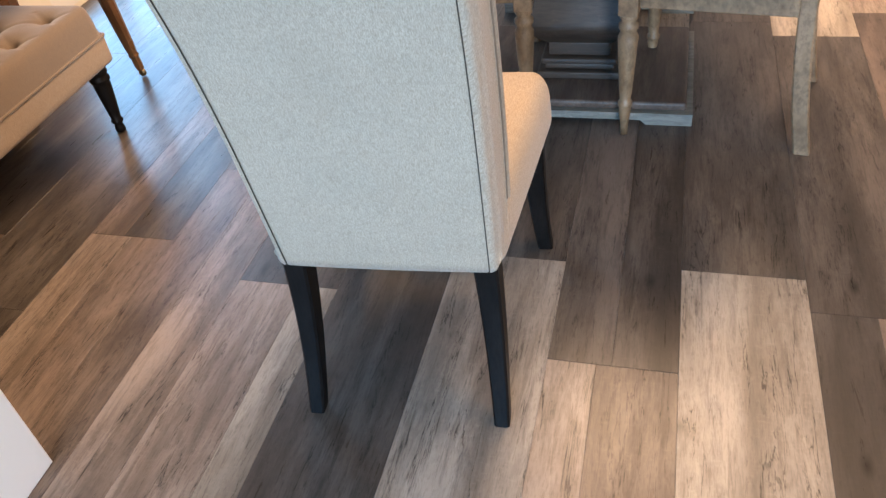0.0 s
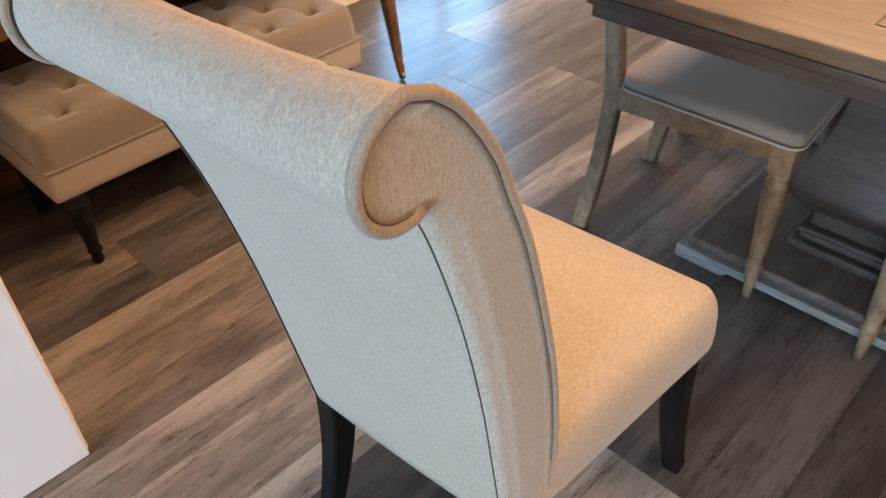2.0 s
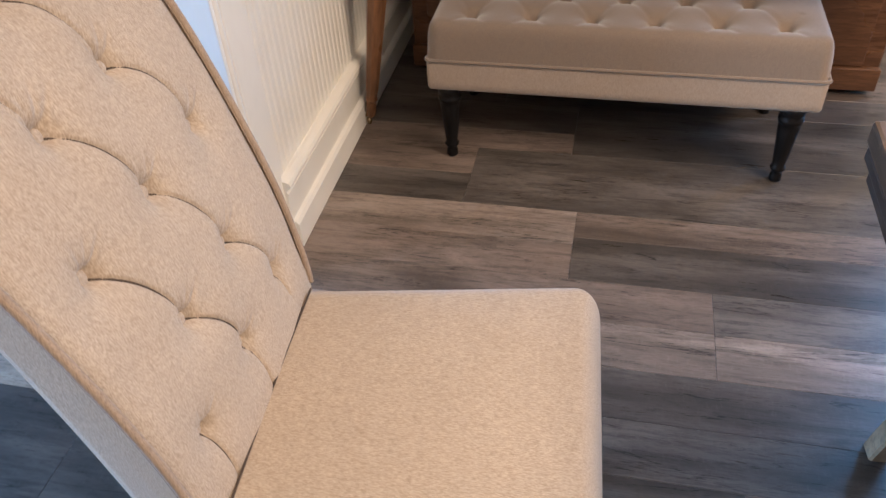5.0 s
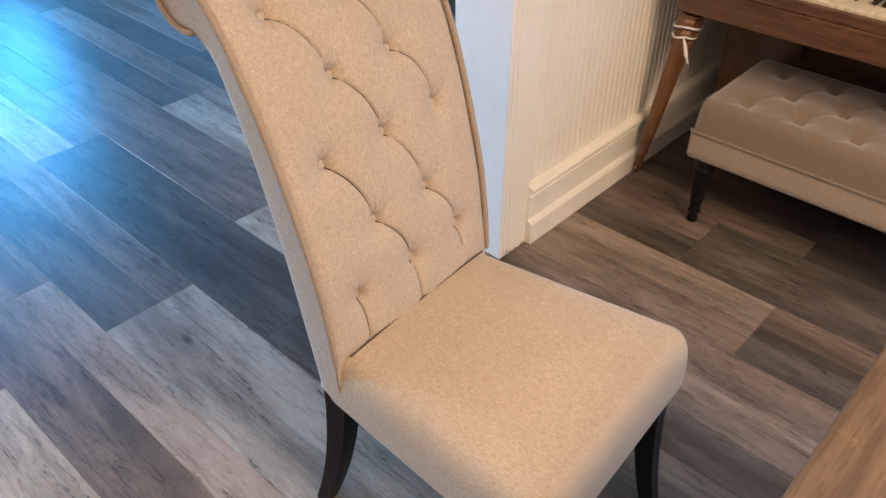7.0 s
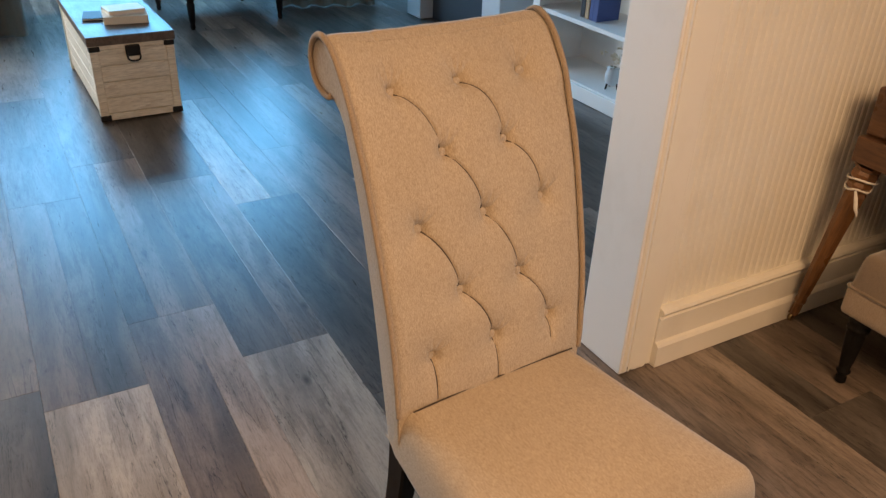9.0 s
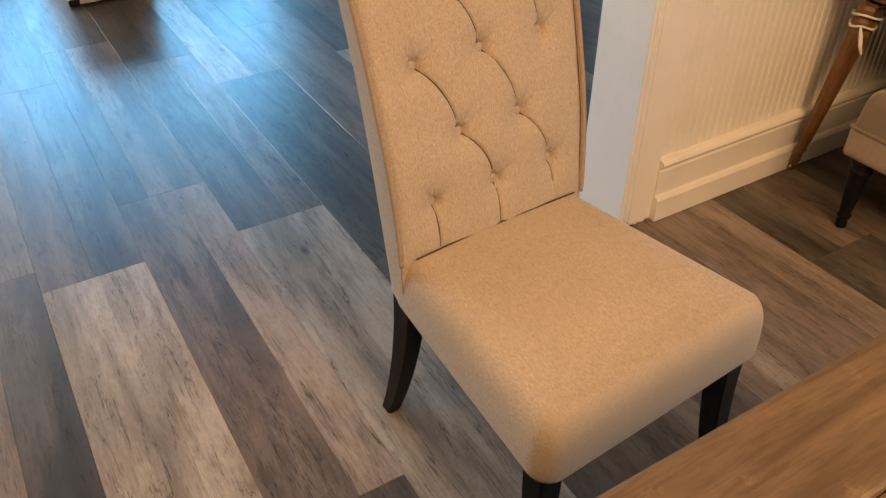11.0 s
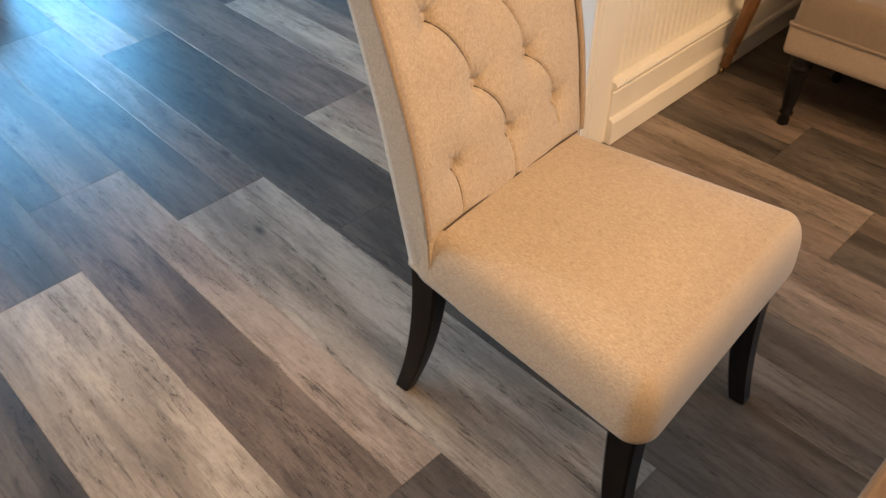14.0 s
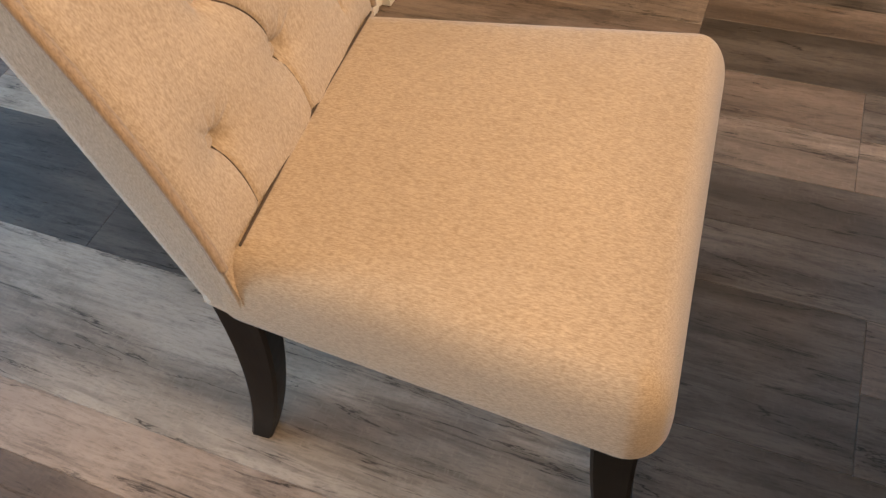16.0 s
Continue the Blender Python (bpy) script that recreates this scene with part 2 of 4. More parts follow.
# ---- building helpers ----
def part(name, bm, material, parent=None, label="", smooth=False):
    me = bpy.data.meshes.new(name)
    bmesh.ops.recalc_face_normals(bm, faces=bm.faces)
    bm.to_mesh(me)
    bm.free()
    me.materials.append(material)
    if smooth:
        for p in me.polygons:
            p.use_smooth = True
    ob = new(name, me)
    if parent is not None:
        ob.parent = parent
    if label:
        ob["label"] = label
    return ob


def thing(name, label, category, m=None, group="", kind=""):
    ob = new(name)
    if m is not None:
        ob.matrix_world = m
    return tagged(ob, label, category, group, kind)


def box(bm, x0, x1, y0, y1, z0, z1, bevel=0.0, seg=2):
    made = bmesh.ops.create_cube(bm, size=1.0)["verts"]
    for v in made:
        v.co = Vector((x0 + (v.co.x + 0.5) * (x1 - x0), y0 + (v.co.y + 0.5) * (y1 - y0), z0 + (v.co.z + 0.5) * (z1 - z0)))
    if bevel:
        edges = list({e for v in made for e in v.link_edges})
        bmesh.ops.bevel(bm, geom=edges, offset=bevel, segments=seg, affect="EDGES", profile=0.5)
    return bm


def boxed(*a, **k):
    return box(bmesh.new(), *a, **k)


def skin(bm, rings, caps=True, closed=True):
    """Faces between rings of points."""
    vs = [[bm.verts.new(p) for p in r] for r in rings]
    n = len(vs[0])
    for a, b in zip(vs, vs[1:]):
        for i in range(n if closed else n - 1):
            bm.faces.new((a[i], a[(i + 1) % n], b[(i + 1) % n], b[i]))
    if caps:
        bm.faces.new(vs[0][::-1])
        bm.faces.new(vs[-1])
    return bm


def turned(profile, seg=20):
    """A lathe-turned piece from (radius, z) pairs."""
    rings = [[(r * math.cos(2 * math.pi * i / seg), r * math.sin(2 * math.pi * i / seg), z) for i in range(seg)] for r, z in profile]
    return skin(bmesh.new(), rings)


def tube(points, radius, seg=8, taper=None):
    rings = []
    pts = [Vector(p) for p in points]
    side = Vector((1, 0, 0))
    for i, p in enumerate(pts):
        d = (pts[min(i + 1, len(pts) - 1)] - pts[max(i - 1, 0)]).normalized()
        a = d.cross(side)
        if a.length < 1e-3:
            a = d.cross(Vector((0, 1, 0)))
        a.normalize()
        b = d.cross(a)
        r = radius if taper is None else radius * taper(i / (len(pts) - 1))
        rings.append([p + r * (math.cos(2 * math.pi * k / seg) * a + math.sin(2 * math.pi * k / seg) * b) for k in range(seg)])
    return skin(bmesh.new(), rings)


def square_leg(centres, halves, bevel=0.004):
    """A leg of square section with eased corners along centres."""
    rings = []
    for (x, y, z), (hx, hy) in zip(centres, halves):
        c = bevel
        rings.append([(x + sx, y + sy, z) for sx, sy in ((-hx + c, -hy), (hx - c, -hy), (hx, -hy + c), (hx, hy - c), (hx - c, hy), (-hx + c, hy), (-hx, hy - c), (-hx, -hy + c))])
    return skin(bmesh.new(), rings)


def curve(points, n):
    """A Catmull-Rom run through points, n steps a span."""
    p = [Vector(q) for q in points]
    p = [2 * p[0] - p[1]] + p + [2 * p[-1] - p[-2]]
    out = []
    for i in range(1, len(p) - 2):
        for k in range(n):
            t = k / n
            out.append(0.5 * (2 * p[i] + (p[i + 1] - p[i - 1]) * t + (2 * p[i - 1] - 5 * p[i] + 4 * p[i + 1] - p[i + 2]) * t * t + (3 * p[i] - p[i - 1] - 3 * p[i + 1] + p[i + 2]) * t ** 3))
    out.append(p[-2])
    return out


def cushion(outline, z0, z1, rad, crown, seg=7, steps=5, tall=None, swell=0.0):
    """A stuffed pad over a closed outline: soft lower edge, rounded shoulder, crowned top."""
    pts = [Vector(q) for q in outline]
    mid = sum(pts, Vector((0, 0))) / len(pts)
    tall = tall or rad

    def inset(d):
        out = []
        for i, q in enumerate(pts):
            t = (pts[(i + 1) % len(pts)] - pts[i - 1]).normalized()
            out.append(q + d * Vector((-t.y, t.x)))
        return out

    levels = [(0.012, z0), (0.004, z0 + 0.004), (0.0, z0 + 0.012)]
    levels += [(-swell * math.sin(f * math.pi), z0 + (z1 - tall - z0) * f) for f in (0.35, 0.7)]
    levels += [(rad * (1 - math.cos(a)), z1 - tall + tall * math.sin(a)) for a in [k / seg * math.pi / 2 for k in range(seg + 1)]]
    rings = [[(q.x, q.y, z) for q in inset(d)] for d, z in levels]
    last = inset(rad)
    for k in range(1, steps * 4):
        f = k / (steps * 4)
        rings.append([(mid.x + (q.x - mid.x) * (1 - f), mid.y + (q.y - mid.y) * (1 - f), z1) for q in last])
    reach = Vector((max(abs(q.x - mid.x) for q in last), max(abs(q.y - mid.y) for q in last)))
    rings = [[(x, y, z + (crown * max(0, 1 - abs((x - mid.x) / reach.x) ** 2.2) * max(0, 1 - abs((y - mid.y) / reach.y) ** 2.2) if z > z1 - 1e-6 else 0)) for x, y, z in r] for r in rings]
    return skin(bmesh.new(), rings)


def rounded(corners, r, n=6):
    """A closed outline, counter-clockwise, with rounded corners, densely stepped."""
    c = [Vector(q) for q in corners]
    out = []
    for i, q in enumerate(c):
        a, b = (c[i - 1] - q).normalized(), (c[(i + 1) % len(c)] - q).normalized()
        s, e = q + a * r, q + b * r
        half = a.angle(b) / 2
        hub = q + (a + b).normalized() * r / math.cos(half)
        for k in range(n + 1):
            # along the arc from s to e
            d, f = s - hub, e - hub
            sweep, t = d.angle(f), k / n
            out.append(hub + (d * math.sin((1 - t) * sweep) + f * math.sin(t * sweep)) / math.sin(sweep))
        nxt = c[(i + 1) % len(c)]
        far = nxt - b * r
        for k in range(1, 10):
            out.append(e.lerp(far, k / 10))
    return out


# ---- the shell of the two rooms ----
def structure(name, bm, material, label, category):
    return tagged(part(name, bm, material), label, category, "", "structure")


def wall_with_hole(axis, at, thick, a0, a1, top, hole):
    """A wall across one axis, cut through by an opening (low, high, bottom, top)."""
    bm = bmesh.new()
    h0, h1, z0, z1 = hole
    for p0, p1, q0, q1 in ((a0, h0, 0, top), (h1, a1, 0, top), (h0, h1, 0, z0), (h0, h1, z1, top)):
        if p1 - p0 > 0.001 and q1 - q0 > 0.001:
            if axis == "x":
                box(bm, at, at + thick, p0, p1, q0, q1)
            else:
                box(bm, p0, p1, at, at + thick, q0, q1)
    return bm


TOP = 2.42
floor = structure("floor", boxed(-2.7, 3.4, -6.5, 3.9, -0.12, -0.007), mat("screed", (0.03, 0.026, 0.023), 0.9), "wood-look vinyl plank floor in mixed grey brown boards", "floor")
structure("ceiling", boxed(-2.7, 3.4, -6.5, 3.9, TOP, TOP + 0.1), DIM_PLASTER, "plain flat ceiling, unseen, darkened to cut bounced light", "ceiling")
south = wall_with_hole("y", -6.35, 0.15, -2.6, 1.25, TOP, (-1.8, 1.0, 0.82, 2.36))
for a in ((1.25, 1.48, 0, TOP), (3.02, 3.3, 0, TOP), (1.48, 3.02, 0, 0.68), (1.48, 3.02, 2.32, TOP)):
    box(south, a[0], a[1], -6.35, -6.2, a[2], a[3])
structure("wall_south", south, DIM_PLASTER, "painted wall with a wide bright window and an added second one", "wall")
structure("wall_east", boxed(3.2, 3.35, -6.2, 3.6, 0, TOP), DIM_PLASTER, "plain painted wall", "wall")
structure("wall_north", boxed(-2.6, 3.3, 3.6, 3.75, 0, TOP), DIM_PLASTER, "plain painted dining room wall", "wall")
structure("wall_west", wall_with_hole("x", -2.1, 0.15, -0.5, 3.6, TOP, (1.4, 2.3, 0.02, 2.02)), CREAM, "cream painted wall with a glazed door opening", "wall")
structure("wall_living_west", boxed(-2.48, -2.33, -6.2, -0.68, 0, TOP), DIM_PLASTER, "painted living room wall", "wall")
structure("wall_opening_side", boxed(1.9, 3.2, -0.66, -0.5, 0, TOP), DIM_PLASTER, "painted wall beside the wide opening", "wall")
structure("wall_header", boxed(-0.656, 1.9, -0.66, -0.5, 2.12, TOP), DIM_PLASTER, "painted header over the wide opening", "wall")

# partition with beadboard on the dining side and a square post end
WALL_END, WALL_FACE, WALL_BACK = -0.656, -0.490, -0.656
wall_mid = structure("wall_partition", boxed(-2.33, WALL_END - 0.03, WALL_BACK, WALL_FACE - 0.008, 0, TOP), DIM_PLASTER, "partition wall with beadboard wainscot panelling, core darkened to cut bounced light", "wall")
post = structure("post_casing", boxed(WALL_END - 0.03, WALL_END, WALL_BACK - 0.006, WALL_FACE + 0.005, 0.001, TOP, bevel=0.003), WHITE, "white painted square casing at the opening", "trim")
casing = structure("trim_casing", boxed(-0.771, WALL_END - 0.031, WALL_FACE - 0.008, WALL_FACE + 0.006, 0.015, TOP, bevel=0.003), CREAM, "cream painted flat door casing with worn foot", "trim")
part("edge_bead", tube([(WALL_END - 0.014, WALL_FACE + 0.003, 0.01), (WALL_END - 0.014, WALL_FACE + 0.003, TOP)], 0.007), CREAM, casing)
back_casing = structure("trim_casing_back", boxed(-0.771, WALL_END - 0.031, WALL_BACK - 0.014, WALL_BACK, 0.001, TOP, bevel=0.003), WHITE, "white painted flat casing on the living room side", "trim")


def chipped(x0, y0, x1, y1, seed):
    """The uneven lower paint edge of a casing."""
    r = random.Random(seed)
    n = 44
    rows = [[], [], [], []]
    for k in range(n + 1):
        f = k / n
        x, y, z = x0 + (x1 - x0) * f, y0 + (y1 - y0) * f, min(0.013, max(0.0012, r.gauss(0.006, 0.004)))
        for row, dy, h in zip(rows, (0.0, 0.0, 0.002, 0.002), (z, 0.018, 0.018, z)):
            row.append((x, y - dy, h))
    return skin(bmesh.new(), rows, caps=False, closed=False)


part("worn_foot", boxed(-0.770, WALL_END - 0.0315, WALL_FACE - 0.006, WALL_FACE + 0.002, 0.001, 0.0148), LID, casing, "bare dark wood under the chipped paint")
part("chipped_edge", chipped(-0.7705, WALL_FACE + 0.0064, WALL_END - 0.0315, WALL_FACE + 0.0064, 3), CREAM, casing)


def baseboard():
    bm = bmesh.new()
    prof = [(0, 0), (0.030, 0), (0.030, 0.066), (0.024, 0.074), (0.016, 0.078), (0.016, 0.148), (0.021, 0.151), (0.021, 0.156), (0.015, 0.159), (0.015, 0.165), (0.026, 0.170), (0.029, 0.178), (0.024, 0.186), (0.010, 0.190), (0, 0.190)]
    skin(bm, [[(x, WALL_FACE - 0.004 + d, z + 0.003) for d, z in prof] for x in (-1.97, -1.6, -1.2, -0.766)])
    return bm


structure("baseboard", baseboard(), CREAM, "tall cream painted baseboard with moulded cap", "baseboard")
panel = structure("trim_beadboard", boxed(-1.95, -0.7715, WALL_FACE - 0.01, WALL_FACE - 0.004, 0.17, TOP), CREAM, "cream painted beadboard panelling with narrow ribs", "panelling")
for i in range(41):
    x = -0.788 - i * 0.0278
    bm = bmesh.new()
    prof = [(-0.0136, 0), (-0.0128, 0.0016), (0.005, 0.0016), (0.0058, 0.0008), (0.0076, 0.0008), (0.0092, 0.0026), (0.0118, 0.0026), (0.0134, 0.0004), (0.0139, 0)]
    skin(bm, [[(x + dx, WALL_FACE - 0.0045 + dy, z) for dx, dy in prof] for z in (0.185, TOP)])
    part("slat", bm, CREAM, panel)


def glazed(name, axis, at, a0, a1, z0, z1, across, up, label):
    """A window or glazed door: frame, sash bars and panes."""
    w = tagged(new(name), label, "window", "", "structure")
    f = 0.055

    def piece(kind, p0, p1, q0, q1, depth, material):
        if axis == "x":
            bm = boxed(at - depth, at + depth, p0, p1, q0, q1)
        else:
            bm = boxed(p0, p1, at - depth, at + depth, q0, q1)
        return part(kind, bm, material, w)

    piece("window_frame", a0, a0 + f, z0, z1, 0.03, WHITE)
    piece("window_frame", a1 - f, a1, z0, z1, 0.03, WHITE)
    piece("window_frame", a0 + f, a1 - f, z0, z0 + f, 0.03, WHITE)
    piece("window_frame", a0 + f, a1 - f, z1 - f, z1, 0.03, WHITE)
    for i in range(1, across):
        c = a0 + (a1 - a0) * i / across
        piece("sash_bar", c - 0.014, c + 0.014, z0 + f, z1 - f, 0.018, WHITE)
    for i in range(1, up):
        c = z0 + (z1 - z0) * i / up
        piece("sash_bar", a0 + f, a1 - f, c - 0.012, c + 0.012, 0.012, WHITE)


glazed("window_1", "y", -6.17, -1.8, 1.0, 0.82, 2.36, 3, 2, "wide white framed window, unseen, added around the pale fill light")
# Unseen opening added to hold the pale fill.
glazed("window_2", "y", -6.17, 1.48, 3.02, 0.68, 2.32, 2, 2, "white framed window, unseen, added around the pale fill light")
glazed("door_1", "x", -1.98, 1.4, 2.3, 0.02, 2.02, 2, 1, "white glazed outer door with daylight behind")


# ---- the upholstered chair with the rolled back ----
def chair_width(z):
    return 0.193 + (min(z, 0.98) - 0.345) / 0.635 * 0.012


def front_width(z):
    """Half width at the piped front edge."""
    return chair_width(z) + 0.007


def rear_width(z):
    """Half width at the softly rounded rear corner."""
    return chair_width(z) - 0.003


def belly(z):
    """How far the stuffing swells in the middle of the back at height z."""
    return float(np.interp(z, [0.40, 0.45, 0.80, 0.90, 0.955, 1.0, 1.043], [0.0, 0.011, 0.012, 0.010, 0.004, -0.009, -0.010]))


WRAP = 0.015  # the side cover wraps this far round the rear corners


ROLL_Y, ROLL_Z, ROLL_R = -0.390, 1.003, 0.0485
FRONT = curve([(0, -0.167, 0.345), (0, -0.166, 0.42), (0, -0.169, 0.50), (0, -0.187, 0.62), (0, -0.218, 0.74), (0, -0.253, 0.85), (0, -0.283, 0.92), (0, -0.300, 0.96), (0, -0.322, 0.995), (0, -0.346, 1.025), (0, -0.368, 1.043)], 18)
ROLL = [Vector((0, ROLL_Y + ROLL_R * math.cos(a), ROLL_Z + ROLL_R * math.sin(a))) for a in [radians(90 + k * 9) for k in range(21)]]
CREASE = [Vector((0, -0.384, 0.9545)), Vector((0, -0.377, 0.958))]
REAR = curve([(0, -0.377, 0.958), (0, -0.350, 0.90), (0, -0.312, 0.78), (0, -0.280, 0.64), (0, -0.256, 0.50), (0, -0.231, 0.345)], 8)
FACE = FRONT + ROLL + CREASE
TUFTS = [(x, z) for z, xs in ((0.979, (0.127, 0, -0.127)), (0.877, (0.062, -0.062)), (0.768, (0.127, 0, -0.127)), (0.649, (0.062, -0.062)), (0.545, (0.127, 0, -0.127))) for x in xs]
FOLDS = [((0.127, 0.979), (0.062, 0.877)), ((0.062, 0.877), (0, 0.768)), ((0, 0.768), (-0.062, 0.649)), ((-0.062, 0.649), (-0.127, 0.545)),
         ((0, 0.979), (-0.062, 0.877)), ((-0.062, 0.877), (-0.127, 0.768)), ((0.127, 0.768), (0.062, 0.649)), ((0.062, 0.649), (0, 0.545)),
         ((0, 0.545), (-0.004, 0.44)), ((0.127, 0.545), (0.124, 0.44)), ((-0.127, 0.545), (-0.129, 0.50))]


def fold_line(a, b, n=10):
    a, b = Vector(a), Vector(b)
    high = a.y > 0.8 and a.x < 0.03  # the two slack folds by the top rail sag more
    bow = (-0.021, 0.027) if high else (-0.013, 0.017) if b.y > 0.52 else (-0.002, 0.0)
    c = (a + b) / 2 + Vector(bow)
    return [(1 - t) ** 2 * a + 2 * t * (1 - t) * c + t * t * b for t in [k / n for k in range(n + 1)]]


FOLD_LINES = [fold_line(a, b) for a, b in FOLDS]


def tuft_depth(x, z):
    """How far the cover is drawn in at the points x (an array) on the height z."""
    d = np.zeros_like(x)
    for bx, bz in TUFTS:
        r2 = (x - bx) ** 2 + (z - bz) ** 2
        d += 0.013 * np.exp(-r2 / 0.00012) + 0.010 * np.exp(-r2 / 0.0010)
        for ang in (58, 84, 112, 138):
            c, q = math.cos(radians(ang)), math.sin(radians(ang))
            u, v = (x - bx) * c + (z - bz) * q, -(x - bx) * q + (z - bz) * c
            d += np.where((u > 0) & (u < 0.045), 0.0046 * np.exp(-(v / 0.0026) ** 2) * (1 - u / 0.045) * np.clip(u / 0.008, 0, 1), 0)
    best = np.ones_like(x)
    for line in FOLD_LINES:
        for p, q in zip(line, line[1:]):
            ex, ez = q.x - p.x, q.y - p.y
            f = np.clip(((x - p.x) * ex + (z - p.y) * ez) / (ex * ex + ez * ez), 0, 1)
            best = np.minimum(best, (x - p.x - f * ex) ** 2 + (z - p.y - f * ez) ** 2)
    return d + 0.0045 * np.exp(-best / 0.0000030) + 0.0026 * np.exp(-best / 0.00008)


def cover_point(x, z):
    """A point on the tufted cover, a hair proud of it."""
    k = next(i for i in range(len(FRONT) - 1) if FRONT[i + 1].z >= z and FRONT[i].z <= z)
    a, b = FRONT[k], FRONT[k + 1]
    p = a.lerp(b, (z - a.z) / (b.z - a.z))
    d = (b - a).normalized()
    drop = float(tuft_depth(np.array([float(x)]), z)[0]) - belly(z) * (1 - abs(x / front_width(z)) ** 2.2)
    return Vector((x, p.y, p.z)) - Vector((0, d.z, -d.y)) * (drop - 0.0004)


def back_face():
    """Tufted front of the back, over the roll and down to the crease behind it."""
    bm = bmesh.new()
    cols, rows = 236, []
    lens = [0.0]
    for a, b in zip(FACE, FACE[1:]):
        lens.append(lens[-1] + (b - a).length)
    steps = 520
    for k in range(steps + 1):
        s = lens[-1] * k / steps
        i = max(j for j in range(len(lens) - 1) if lens[j] <= s + 1e-9)
        f = (s - lens[i]) / max(1e-9, lens[i + 1] - lens[i])
        p = FACE[i].lerp(FACE[i + 1], f)
        d = (FACE[i + 1] - FACE[i]).normalized()
        normal = Vector((0, d.z, -d.y))
        front = s < lens[len(FRONT) - 1]
        roll = 0.0 if front else (s - lens[len(FRONT) - 1]) / (lens[-1] - lens[len(FRONT) - 1])
        w = front_width(p.z) + (rear_width(p.z) + 0.004 - front_width(p.z)) * roll
        row = []
        drawn = tuft_depth(np.linspace(-w, w, cols + 1), p.z)
        for c in range(cols + 1):
            u = -1 + 2 * c / cols
            x = u * w
            edge = max(0.0, (abs(u) - 0.88) / 0.12)
            drop = 0.007 * edge ** 2 * min(1.0, max(0.0, (p.z - 0.46) / 0.06))
            if front and p.z > 0.40:
                drop += float(drawn[c]) * (1 - edge)
                drop -= belly(p.z) * (1 - abs(u) ** 2.2)
            else:
                # faint gathers wrapped over the roll
                drop += 0.0016 * math.exp(-((abs(x) - 0.127) / 0.003) ** 2) + 0.0016 * math.exp(-(x / 0.003) ** 2)
                drop += 0.010 * max(0.0, 1 - roll / 0.4) * (1 - abs(u) ** 2.2)
            drop += 0.0012 * noise.noise((x * 18, p.z * 18, 3.0 + s))
            row.append(Vector((x, 0, 0)) + Vector((0, p.y, p.z)) - normal * drop)
        rows.append(row)
    return skin(bm, rows, caps=False, closed=False)


def rear_face():
    rows = []
    for k, p in enumerate(REAR):
        w = rear_width(p.z) - WRAP
        rows.append([(w * u, p.y + 0.002 * max(0.0, (abs(u) - 0.96) / 0.04) ** 2 - 0.003 * (1 - u * u), p.z) for u in [-1 + 2 * c / 60 for c in range(61)]])
    f = FACE[0]
    w = front_width(f.z) - 0.004
    rows.append([(w * u, f.y, f.z + 0.001) for u in [-1 + 2 * c / 60 for c in range(61)]])
    return skin(bmesh.new(), rows, caps=False, closed=False)


def side_face(sign):
    """One side of the back with the scroll of the roll: padded, sharp at the piping, wrapped round the rear corner."""
    face, rear = FACE[::2], REAR[1:]
    outline = face + rear
    widths, rounds = [], []
    turn = len(FRONT) // 2
    for i, p in enumerate(face):
        f = max(0.0, (i - turn) / (len(face) - 1 - turn))
        widths.append(front_width(p.z) + (rear_width(p.z) + 0.004 - front_width(p.z)) * f)
        rounds.append(0.006)
    for i, p in enumerate(rear):
        widths.append(rear_width(p.z) + 0.004 * max(0.0, 1 - i / 6))
        rounds.append(0.006 + (WRAP - 0.006) * min(1.0, (i + 1) / 4))
    rings = []
    for a in (0, 22, 45, 67, 90):
        rings.append([])
        for i, (p, w, r) in enumerate(zip(outline, widths, rounds)):
            t = (outline[(i + 1) % len(outline)] - outline[i - 1]).normalized()
            v = p + r * (1 - math.cos(radians(a))) * Vector((0, -t.z, t.y))
            reach = WRAP if a == 0 and i >= len(face) else r * (1 - math.sin(radians(a)))
            rings[-1].append((sign * (w - reach), v.y, v.z))
    # the stuffing rises to one even plane inside the edges
    for step, share in ((0.004, 0.5), (0.010, 1.0)):
        rings.append([])
        for i, (p, w, r) in enumerate(zip(outline, widths, rounds)):
            t = (outline[(i + 1) % len(outline)] - outline[i - 1]).normalized()
            v = p + (r + step) * Vector((0, -t.z, t.y))
            rings[-1].append((sign * (w + (chair_width(p.z) + 0.003 - w) * share), v.y, v.z))
    bm = skin(bmesh.new(), rings, caps=False)
    bm.verts.ensure_lookup_table()
    bm.faces.new(list(bm.verts)[-len(outline):])
    return bm


